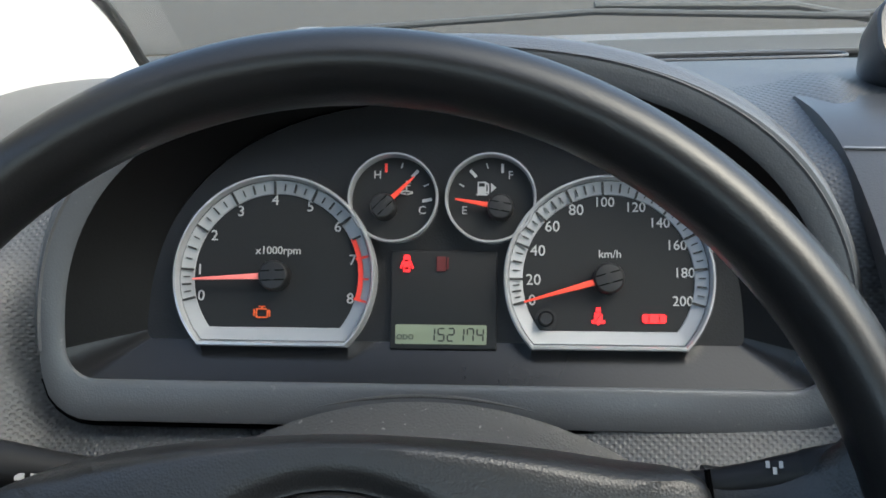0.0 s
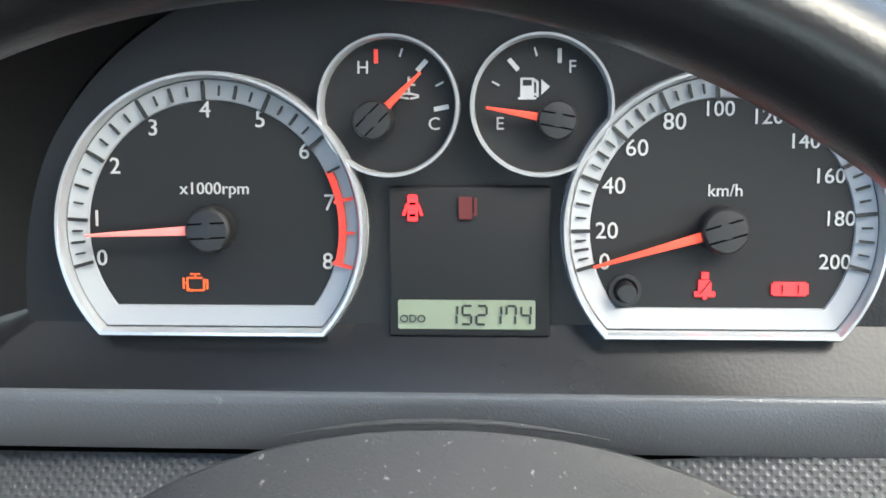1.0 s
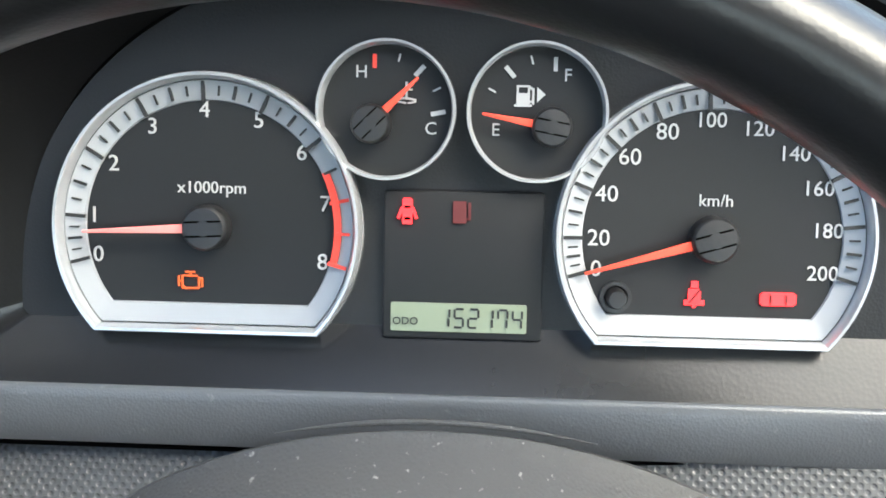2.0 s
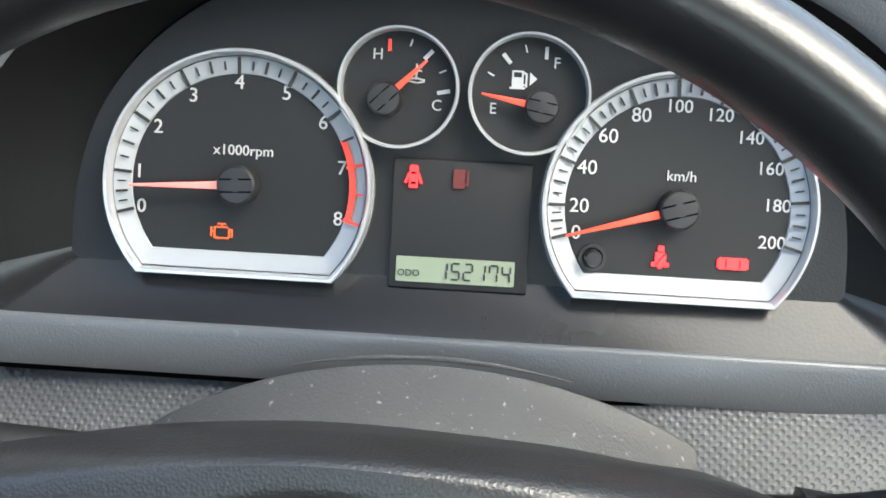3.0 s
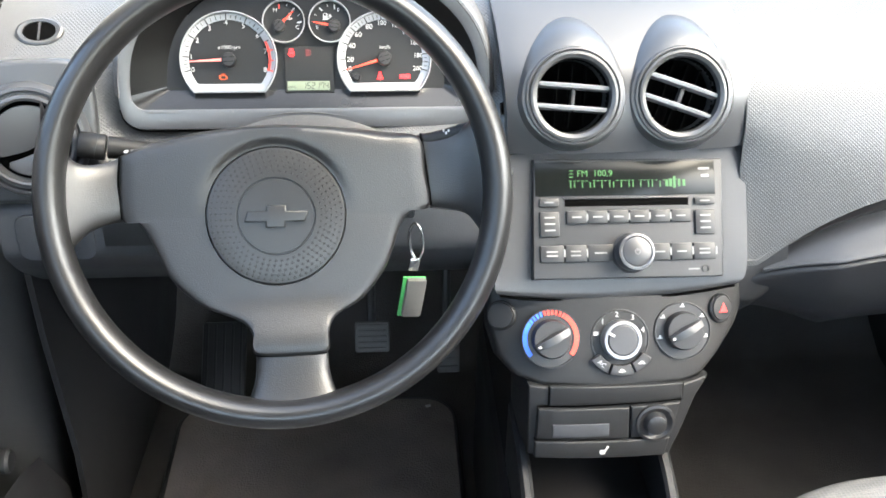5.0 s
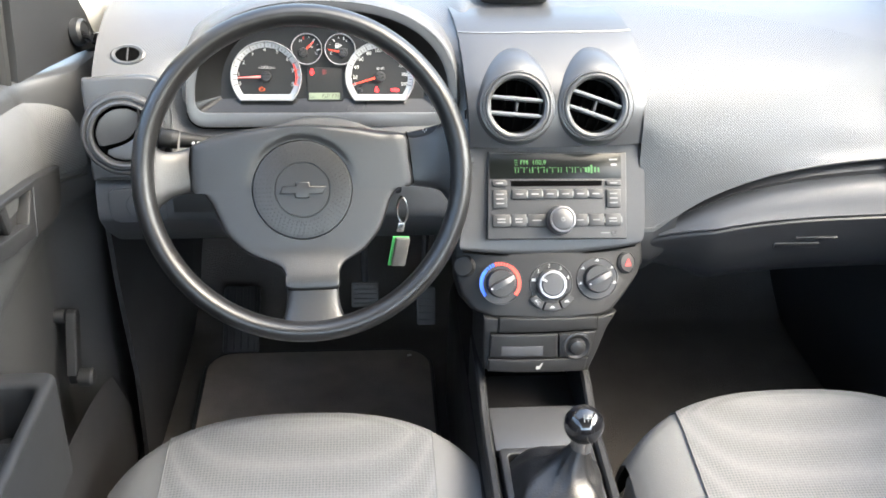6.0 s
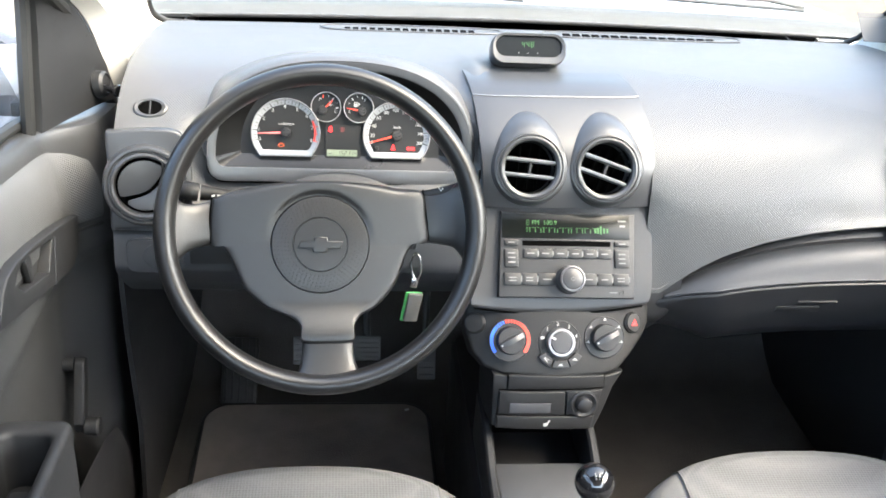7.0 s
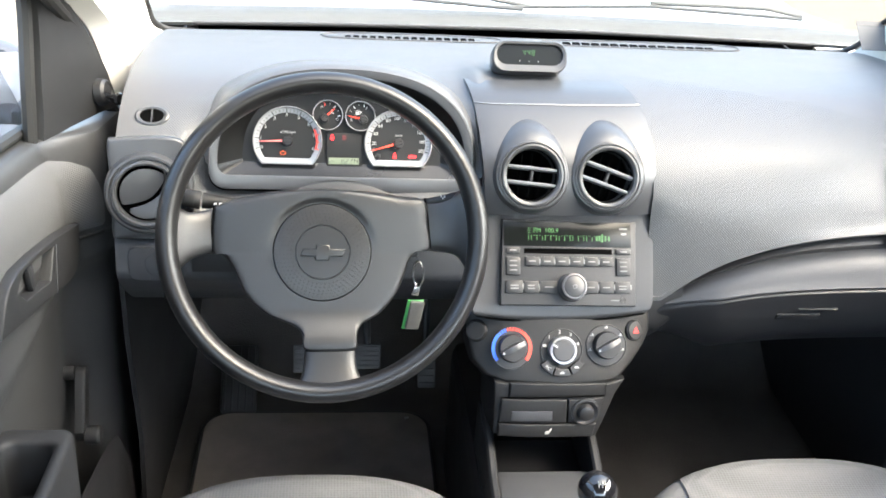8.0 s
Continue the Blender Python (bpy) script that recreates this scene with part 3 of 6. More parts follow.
symbol("engine_lamp", 334, 503, [(0, 14, 16, 1.6, 0), (-15, 2, 1.6, 12, 0), (16, 4, 1.6, 9, 0), (0, -9, 13, 1.6, 0), (0, -16, 9, 1.6, 0), (0, -12, 1.6, 4, 0), (-22, 1, 1.6, 10, 0), (-18, 1, 3, 1.6, 0), (22, 3, 1.6, 9, 0), (-11, 13, 5, 1.6, -35), (18, -4, 4, 1.6, -40)], M_AMBER)
symbol("door_lamp", 736, 366, [(0, 0, 9, 22, 0), (0, -22, 7, 3, 0), (-13, 2, 2.5, 11, -20), (13, 2, 2.5, 11, 20)], M_WARN, -0.0048)
symbol("door_lamp_cutout", 736, 366, [(0, -9, 5.5, 2.2, 0), (0, 12, 5.5, 2.5, 0)], M_VOID, -0.0045)
symbol("fuel_lamp", 831, 365, [(0, 0, 12, 20, 0), (18, -2, 2.5, 16, 0), (14, 12, 4, 2, 0)], M_WARN_DIM, -0.0048)
symbol("belt_lamp", 1258, 506, [(0, -20, 6, 6, 0), (0, 1, 11, 13, 0), (-11, 13, 7, 4.5, 0), (11, 13, 7, 4.5, 0), (0, 17, 3, 5, 0)], M_WARN)
symbol("belt_lamp_cutout", 1258, 506, [(1, 0, 1.6, 17, -38)], M_FACE, -0.0052)
symbol("brake_lamp", 1407, 509, [(-14, 0, 14, 12, 0), (14, 0, 14, 12, 0), (-29, 0, 3, 9, 0), (29, 0, 3, 9, 0)], M_WARN)
symbol("brake_lamp_cutout", 1407, 509, [(-14, -1, 2, 6, 0), (14, -1, 2, 6, 0), (-14, 0, 9, 1.2, 90), (14, 0, 9, 1.2, 90)], M_WARN_DIM, -0.0052)
symbol("pump_symbol", 940, 152, [(0, 0, 12, 17, 0), (0, 19, 16, 2, 0), (18, 3, 2, 14, 0), (13, 12, 5, 2, 0), (14, -12, 5, 2, -30)], M_PRINT, -0.0058)
symbol("pump_window", 940, 152, [(0, -8, 8, 5, 0)], M_FACE, -0.0055)
part("pump_arrow", moved(prism([at(965, 138), at(965, 165), at(980, 151)], 0, 0.0004), Matrix.Translation((0, 0, -0.0058))), M_PRINT, cluster, m=CL, smooth=0)
symbol("coolant_symbol", 730, 156, [(0, -8, 2, 16, 0), (6, -18, 5, 1.6, 0), (6, -10, 5, 1.6, 0), (-8, 6, 9, 1.8, 12), (9, 7, 9, 1.8, -12), (-8, 13, 8, 1.6, -10), (10, 13, 8, 1.6, 12)], M_PRINT, -0.0058)

# centre panel with the mileage display
x0, y0 = at(693, 598)
x1, y1 = at(984, 328)
part("centre_panel", prism(rounded(x0, x1, y0, y1, 0.0006, 3), -0.008, -0.0052, 0.0003), M_FACE, cluster, m=CL)
x0, y0 = at(708, 585)
x1, y1 = at(957, 532)
lcd = part("mileage_display", prism(rounded(x0, x1, y0, y1, 0.0005, 3), -0.0055, -0.0048), M_LCD, cluster, "grey-green liquid crystal display", m=CL)
SEGMENTS = {"0": "abcdef", "1": "bc", "2": "abged", "3": "abgcd", "4": "fgbc", "5": "afgcd", "6": "afgedc", "7": "fabc", "8": "abcdefg", "9": "abcdfg"}


def seven(text, w, h, gap, t, slant=0.08):
    """Seven-segment figures in x, y from the left foot."""
    bm = bmesh.new()
    bars = {"a": (0.5, 1, 1), "g": (0.5, 0.5, 1), "d": (0.5, 0, 1), "f": (0, 0.75, 0), "b": (1, 0.75, 0), "e": (0, 0.25, 0), "c": (1, 0.25, 0)}
    for i, ch in enumerate(text):
        for s in SEGMENTS.get(ch, ""):
            bx, by, flat = bars[s]
            x, y = i * (w + gap) + bx * w, by * h
            x += y * slant
            hx, hy = (w * 0.42, t) if flat else (t, h * 0.21)
            bm = merge(bm, box(x - hx, x + hx, y - hy, y + hy, 0, 0.0003))
    return bm


for k, figure in enumerate("152174"):
    part("mileage_figure", moved(seven(figure, 17 * K, 34 * K, 0, 1.9 * K), Matrix.Translation((*at(797 + 26.5 * k, 576), -0.0048))), M_INK, lcd, m=CL, smooth=0)
part("mileage_caption", moved(lettering("ODO", 20 * K), Matrix.Translation((*at(735, 567), -0.0047))), M_INK, lcd, m=CL, smooth=0)
tx, ty = at(1117, 513)
bm = moved(lathe([(29 * K, -0.0058), (29 * K, -0.0048), (22 * K, -0.0048), (21 * K, -0.0058), (18 * K, -0.0058), (17 * K, -0.001), (15 * K, -0.0003), (0, -0.0002)], 28), Matrix.Translation((tx, ty, 0)))
part("trip_button", bm, M_BLACK, cluster, m=CL)

# ---- steering wheel ----
WM = basis((-0.2902, -0.1178, 0.6668), (0.99862, 0.04772, -0.02196), (-0.00291, 0.46771, 0.88387))
wheel = root("steering_wheel", (-0.2902, -0.1178, 0.6668), "black vinyl steering wheel with three spokes and round dimpled hub", "steering wheel")


def wp(a, b, z=0.0):
    """A place on the wheel drawing, at a height z over the plane of the rim; the hub lies sunk below it."""
    s = 1 - z / 1.0971
    x, y = a - 571.5, 447.5 - b
    return (-0.00334 + x * 6.263e-4 - y * 5.6e-6) * s - 0.0428 * z, (-0.01659 + y * 6.19e-4 + x * 5.1e-6) * s - 0.0043 * z


ring = [(0.1699 * math.cos(2 * math.pi * k / 128), 0.1699 * math.sin(2 * math.pi * k / 128), 0.0) for k in range(128)]
part("rim", moved(tube(ring, 0.0116, 20, closed=True), Matrix.Diagonal((1, 1, 1.45, 1))), M_RIM, wheel, "worn glossy black vinyl rim", m=WM)
EX, EY = wp(571, 447, -0.011)
PLATE = 0.0545


def pad_height(x, y):
    """The hub cover's face over the plane of the rim: dished round the plate, falling to the sides, rising down the lower spoke."""
    low = min(1.0, max(0.0, (-0.078 - y) / 0.045))
    up = min(1.0, max(0.0, (y - EY) / 0.05))
    r = math.hypot(x - EX, y - EY)
    lip = min(1.0, max(0.0, (r - PLATE) / 0.008))
    return -0.0145 - 0.008 * (x / 0.115) ** 2 + 0.013 * low * low * (3 - 2 * low) + 0.0045 * up * lip * lip * (3 - 2 * lip)


def hub_cover(outline):
    """The cover from the groove round its plate out to its outline, the edge rolled back, widest along the top."""
    c = Vector((EX, EY))
    rows = []
    for t in (0.0, 0.004, 0.03, 0.07, 0.12, 0.2, 0.3, 0.42, 0.55, 0.68, 0.8):
        row = []
        for p in outline:
            d = Vector(p) - c
            q = c + d.normalized() * (PLATE + (d.length - PLATE) * t)
            row.append(Vector((q.x, q.y, pad_height(q.x, q.y) - (0.005 if t == 0 else 0))))
        rows.append(row)
    for turn in (18, 36, 54, 72, 90, 100):
        row = []
        for p in outline:
            d = Vector(p) - c
            wide = min(1.0, max(0.0, (p[1] - 0.02) / 0.03)) * min(1.0, max(0.0, (0.112 - abs(p[0])) / 0.02))
            roll = 0.005 + 0.013 * wide
            a = radians(turn)
            reach = min(roll, (d.length - PLATE) * 0.2)
            q = c + d.normalized() * (d.length - reach + reach * math.sin(a))
            row.append(Vector((q.x, q.y, pad_height(q.x, q.y) - roll * (1 - math.cos(a)))))
        rows.append(row)
    rows.append([Vector((c.x + (p[0] - c.x) * 0.93, c.y + (p[1] - c.y) * 0.93, -0.062)) for p in outline])
    return sheet(rows, closed=True)


outline = [wp(*p, -0.021 if p[1] < 560 else -0.008) for p in ((385, 368), (410, 357), (440, 347), (500, 338), (575, 334), (650, 338), (705, 345), (750, 354), (757, 395), (762, 440), (738, 447), (724, 462), (714, 490), (700, 522), (672, 555), (641, 576), (631, 595), (628, 619),
                                                              (584, 622), (540, 619), (537, 595), (522, 578), (475, 556), (440, 524), (424, 490), (412, 464), (400, 450), (383, 447), (382, 405))]
outline = [(p.x, p.y) for p in smooth_line([(*p, 0) for p in outline + outline[:1]], 6)[:-1]]
hub = part("airbag_cover", hub_cover(outline), M_HUB, wheel, "grained charcoal hub cover", m=WM)


def spoke(rows):
    """A spoke as a skin lofted over sections: each gives two edge points on the wheel's drawing, its front and its back."""
    out = []
    for (ax, ay), (bx, by), zf, zb in rows:
        a, b = Vector((*wp(ax, ay, zf), 0)), Vector((*wp(bx, by, zf), 0))
        sec = []
        for k in range(20):
            t = 2 * math.pi * k / 20
            c, s = math.cos(t), math.sin(t)
            u = 0.5 + 0.5 * math.copysign(abs(c) ** 0.6, c)
            z = (zf + zb) / 2 + (zf - zb) / 2 * math.copysign(abs(s) ** 0.7, s)
            sec.append((a + (b - a) * u) + Vector((0, 0, z)))
        out.append(sec)
    bm = sheet([list(r) for r in zip(*[smooth_line([sec[i] for sec in out], 3) for i in range(20)])], closed=True)
    bmesh.ops.holes_fill(bm, edges=[e for e in bm.edges if e.is_boundary], sides=0)
    return bm


part("spoke", spoke([((752, 348), (763, 444), -0.0255, -0.044), ((775, 349), (786, 447), -0.0220, -0.040), ((798, 346), (808, 452), -0.016, -0.033), ((815, 334), (822, 468), -0.009, -0.026), ((832, 312), (836, 496), -0.001, -0.018), ((842, 290), (844, 522), 0.003, -0.011)]), M_HUB, wheel, m=WM)
part("spoke", spoke([((385, 368), (383, 449), -0.0255, -0.044), ((365, 375), (365, 452), -0.0220, -0.040), ((342, 377), (345, 460), -0.016, -0.033), ((325, 366), (328, 476), -0.009, -0.026), ((310, 336), (311, 506), -0.001, -0.018), ((301, 298), (302, 530), 0.003, -0.011)]), M_HUB, wheel, m=WM)
part("spoke", spoke([((540, 621), (629, 621), -0.0045, -0.024), ((539, 640), (630, 640), -0.0025, -0.022), ((537, 656), (633, 656), 0.0, -0.019), ((533, 670), (638, 670), 0.0025, -0.016), ((526, 684), (645, 684), 0.005, -0.012), ((514, 697), (658, 697), 0.006, -0.009)]), M_HUB, wheel, m=WM)
for line in (((751, 349), (757, 395), (762, 440)), ((386, 366), (382, 405), (384, 446)), ((541, 620.5), (585, 622.5), (628, 620.5))):
    pts = []
    for a, b in line:
        x, y = wp(a, b, -0.024 if b < 600 else -0.004)
        pts.append((x, y, pad_height(x, y) - 0.0035))
    part("cover_gap", tube(smooth_line(pts, 5), 0.0011, 6), M_VOID, wheel, m=WM)
# round emblem plate with dimples
PM = WM @ Matrix.Translation((EX, EY, -0.0322)) @ Matrix.Diagonal((0.905, 0.905, 1, 1))
bm = lathe([(0.0595, -0.006), (0.0595, 0.0166), (0.0585, 0.0178), (0.050, 0.0192), (0.036, 0.0202), (0.034, 0.0202), (0.0335, 0.0192), (0.0325, 0.0192), (0.032, 0.0204), (0, 0.0212)], 96)
disc = part("emblem_plate", bm, M_EMBLEM, wheel, "round charcoal plate with rings of dimples", m=PM)
bm = bmesh.new()
for j in range(5):
    r = 0.0385 + 0.0043 * j
    n = round(2 * math.pi * r / 0.0052)
    z = 0.0202 - (r - 0.036) * 0.075
    for k in range(n):
        t = 2 * math.pi * (k + 0.5 * (j % 2)) / n
        bm = merge(bm, moved(lathe([(0.0013, 0), (0.0012, 0.0004), (0.0005, 0.0001), (0, 0)], 8), Matrix.Translation((r * math.cos(t), r * math.sin(t), z))))
tagged(part("dimple_pattern", bm, M_STALK, disc, m=PM), kind="stuff")
w, h = 0.0272, 0.0046
cross = [(-w, -h), (-0.0088, -h), (-0.0088, -h * 2.1), (0.0078, -h * 2.1), (0.0078, -h), (w * 0.9, -h), (w * 1.03, h * 0.95), (0.0088, h * 0.95), (0.0088, h * 2.05), (-0.0078, h * 2.05), (-0.0078, h * 0.95), (-w * 0.87, h * 0.95)]
part("plain_emblem", prism(cross, 0.0195, 0.0236, 0.0014), M_EMBLEM, disc, "plain dark emblem", m=PM)
bm = merge(*[box(x0, x1, -0.0515, -0.0505, 0.0186, 0.0198) for x0, x1 in ((-0.005, -0.002), (-0.001, 0.002), (0.003, 0.005))])
part("moulded_caption_bars", bm, M_BUTTON, disc, m=PM, smooth=0)

# ---- steering column, stalks, key ----
column = root("steering_column_shroud", (-0.27, 0.0, 0.62), "dusty dark plastic shroud round the steering column", "column shroud")
rows = []
for y, half, top, low in ((0.03, 0.086, 0.668, 0.56), (-0.015, 0.086, 0.672, 0.56), (-0.0185, 0.0855, 0.6865, 0.56), (-0.021, 0.0855, 0.6885, 0.56), (-0.0235, 0.084, 0.6868, 0.56), (-0.028, 0.082, 0.6855, 0.562), (-0.045, 0.074, 0.680, 0.570), (-0.066, 0.058, 0.671, 0.585), (-0.072, 0.049, 0.66, 0.59)):
    sec = []
    for k in range(40):
        t = 2 * math.pi * k / 40
        c, s = math.cos(t), math.sin(t)
        if s >= 0:
            sec.append(Vector((-0.2745 + 1.16 * half * (1 - 2 * k / 20), y, 0.640 + (top - 0.640) * math.sin(math.pi * k / 20) ** 0.62)))
        else:
            sec.append(Vector((-0.2745 + 1.16 * half * math.copysign(abs(c) ** 0.75, c), y, 0.640 + (0.640 - low) * -abs(s) ** 0.8)))
    rows.append(sec)
bm = sheet(rows, closed=True)
bmesh.ops.holes_fill(bm, edges=[e for e in bm.edges if e.is_boundary], sides=0)
part("shroud", bm, M_SHROUD, column, m=BIN)
pts = [(-0.2745 + 0.074 * (1 - 2 * k / 36), -0.0195, 0.6755 + 0.0145 * math.sin(math.pi * k / 36) ** 1.1) for k in range(8, 29)]
part("gaiter_edge", tube(pts, [0.0001 + 0.0007 * min(1, k / 6, (20 - k) / 6) for k in range(21)], 8), M_SHROUD, column, "thin moulded edge of the column opening", m=BIN)


def stalk(name, pts, radii, sleeve, label):
    thing = root(name, pts[0], label, "stalk")
    part("lever", tube(smooth_line(pts, 5), [interp(k / ((len(pts) - 1) * 5), radii)[0] for k in range((len(pts) - 1) * 5 + 1)], 16), M_STALK, thing)
    a, b = Vector(sleeve[0]), Vector(sleeve[1])
    part("grip_sleeve", tube([a, a.lerp(b, 0.08), a.lerp(b, 0.92), b], [sleeve[2] * 0.92, sleeve[2], sleeve[2], sleeve[2] * 0.9], 20), M_STALK, thing)
    return thing


left = stalk("indicator_stalk", [(-0.34, -0.045, 0.668), (-0.39, -0.052, 0.674), (-0.43, -0.056, 0.680)], ((0, 0.0038), (0.5, 0.0062), (1, 0.0092)), ((-0.432, -0.0565, 0.680), (-0.452, -0.058, 0.684), 0.0105), "black indicator and light stalk beside the wheel")
part("symbol_bars", merge(*[moved(box(x - 0.0019, x + 0.0019, -0.0013, 0.0013, 0, 0.0004, 0.0002), leaning(-0.412, -0.0625, 0.679, 30)) for x in (-0.003, 0.003)]), M_PRINT, left, "white printed symbols", smooth=0)
part("sleeve_groove", tube([(-0.4380, -0.057, 0.6811), (-0.4390, -0.057, 0.6814)], 0.0107, 20), M_BUTTON, left)
right = stalk("wiper_stalk", [(-0.215, -0.055, 0.675), (-0.180, -0.0645, 0.685), (-0.149, -0.067, 0.693)], ((0, 0.004), (0.6, 0.005), (1, 0.0062)), ((-0.150, -0.067, 0.6927), (-0.137, -0.067, 0.6961), 0.0066), "black wiper stalk with white symbol beside the wheel")
part("symbol_bars", merge(*[moved(box(x * 0.5 - 0.0006, x * 0.5 + 0.0006, y - 0.0011, y + 0.0011, 0, 0.0003), leaning(-0.159, -0.0702, 0.6955, 50, 0)) for x, y in ((-0.004, 0.001), (0, -0.001), (0.004, 0.001))]), M_PRINT, right, smooth=0)

key = root("ignition_key", (-0.186, -0.05, 0.625), "key ring with grey fob and green tag in ignition", "keys")
part("ignition_barrel", moved(lathe([(0.0, 0.0), (0.013, 0), (0.0135, 0.012), (0.0105, 0.015), (0, 0.015)], 28), Matrix.Translation((-0.192, -0.052, 0.632)) @ Matrix.Rotation(radians(75), 4, "X") @ Matrix.Rotation(radians(20), 4, "Y")), M_BLACK, key)
part("key_bow", moved(box(-0.004, 0.004, -0.011, 0.011, 0, 0.022, 0.003), Matrix.Translation((-0.189, -0.066, 0.632)) @ Matrix.Rotation(radians(75), 4, "X")), M_BLACK, key)
ringpts = [(-0.184 + 0.0055 * math.cos(2 * math.pi * k / 28), -0.090 - 0.004 * math.cos(2 * math.pi * k / 28), 0.606 + 0.017 * math.sin(2 * math.pi * k / 28)) for k in range(28)]
part("split_ring", tube(ringpts, 0.0013, 8, closed=True), M_STEEL, key, "bright steel ring")
part("clasp", moved(box(-0.0045, 0.0045, -0.002, 0.002, -0.006, 0.006, 0.0015), pose(-0.186, -0.093, 0.585, 0, 12, 10)), M_STEEL, key)
part("fob", moved(box(-0.0085, 0.0085, -0.003, 0.003, -0.0195, 0.0195, 0.002), pose(-0.1865, -0.0995, 0.556, 4, 8, 10)), M_TAGFOB, key, "grey leather fob")
part("green_tag", moved(box(-0.0098, 0.0098, -0.0012, 0.0012, -0.0205, 0.0205, 0.0008), pose(-0.1885, -0.094, 0.5535, 4, 8, 10)), M_TAG, key, "bright green tag")

# ---- centre stack ----
stack = root("centre_stack", (0, -0.03, 0.6), "satin grey centre stack holding air vents and radio", "centre stack")
STACK = [(y - 0.003, z, a, b) for y, z, a, b in ((0.118, 0.776, -0.121, 0.080), (0.085, 0.7745, -0.118, 0.087), (0.053, 0.767, -0.115, 0.0935), (0.02, 0.751, -0.112, 0.099), (-0.008, 0.732, -0.110, 0.102), (-0.0255, 0.708, -0.107, 0.1035), (-0.033, 0.682, -0.105, 0.1038), (-0.0345, 0.660, -0.104, 0.1038))]


def stack_rows(rows, crown=0.007, n=24, curl=0.012, flare=0.004):
    out = []
    for y, z, xl, xr in rows:
        sec = [Vector((xl - 0.001, y + curl + 0.04 * xl, z - curl * 0.4))]
        for k in range(n + 1):
            t = k / n
            e = abs(2 * t - 1)
            sec.append(Vector((xl + (xr - xl) * t, y - crown * (1 - e * e) + flare * e ** 10 + 0.04 * (xl + (xr - xl) * t), z + crown * 0.3 * (1 - e * e))))
        sec.append(Vector((xr + 0.001, y + curl + 0.04 * xr, z - curl * 0.4)))
        out.append(sec)
    return out


top_rows = [[v for v in r] for r in zip(*[smooth_line([row[i] for row in stack_rows(STACK)], 5) for i in range(27)])]
bm = sheet(top_rows[10:])
bmesh.ops.delete(bm, geom=[f for f in bm.faces if min((f.calc_center_median().xz - Vector(v)).length for v in ((-0.0515, 0.7075), (0.0395, 0.7075))) < 0.034], context="FACES")
bmesh.ops.solidify(bm, geom=bm.faces[:], thickness=0.003)
part("upper_panel", bm, M_STACK, stack)
part("cover_seam", tube([v + Vector((0, 0, 0.0006)) for v in top_rows[10][1:-1]], 0.0007, 6), M_SLAT, stack)
part("top_cover", sheet(top_rows[:11], 0.003), M_STACK, stack, "smooth grey cover ahead of the clock")
LOW = [(-0.0385, 0.657, -0.104, 0.1050), (-0.067, 0.6125, -0.109, 0.1055), (-0.0915, 0.5770, -0.115, 0.1045), (-0.1000, 0.5655, -0.1172, 0.1025), (-0.1025, 0.5600, -0.1165, 0.099), (-0.0995, 0.5555, -0.113, 0.094), (-0.082, 0.5530, -0.105, 0.085)]
rows = stack_rows([(y + 0.009, z, a, b) for y, z, a, b in LOW], 0.0, curl=0.05, flare=0.0)
for r, sag in zip(rows, (0, 0, 0.003, 0.009, 0.011, 0.011, 0.010)):
    for k, v in enumerate(r):
        e = abs(2 * k / 26 - 1)
        v.z -= sag * (1 - e * e)
rows = [[v for v in r] for r in zip(*[smooth_line([row[i] for row in rows], 4) for i in range(27)])]
part("lower_surround", sheet(rows, 0.003), M_STACK_SHADED, stack, "satin frame round the radio, coloured darker for its shade")
# matt black tube that paints the line of shade under the lip
part("lip_shade_line", tube([v + Vector((0, -0.001, -0.001)) for v in rows[-5][1:-1]], 0.0016, 6), M_VOID, stack)

# clock pod
clock = root("dashboard_clock", (-0.041, 0.15, 0.775), "black digital clock in a rounded pod on the dashboard", "clock")
CM = leaning(-0.036, 0.128, 0.801, 30)
pod = rounded(-0.047, 0.047, -0.018, 0.0205, 0.0152, 8)
lip = rounded(-0.043, 0.043, -0.0095, 0.0175, 0.0132, 8)
rings = [[Vector((x * s, y * s, z)) for x, y in pod] for s, z in ((0.86, -0.06), (1.0, -0.03), (1.03, -0.008), (1.015, 0.0005), (0.985, 0.002))]
rings += [[Vector((x, y, 0.001)) for x, y in lip], [Vector((x * 0.98, y * 0.98, -0.007)) for x, y in lip]]
part("pod", sheet(rings, closed=True), M_STACK, clock, "grey pod", m=CM)
part("display", prism([(x * 0.985, y * 0.985) for x, y in lip], -0.008, -0.004), M_SCREEN, clock, "black display glass", m=CM)
part("figures", moved(seven("448", 0.0030, 0.0066, 0.0028, 0.0003), Matrix.Translation((-0.0085, 0.004, -0.0039))), M_GREEN, clock, "lit green figures", m=CM, smooth=0)
part("button_dots", merge(*[box(x - 0.0006, x + 0.0006, -0.0042, -0.0030, -0.004, -0.0036) for x in (-0.0125, -0.0005, 0.0115)]), M_CAPTION, clock, m=CM, smooth=0)


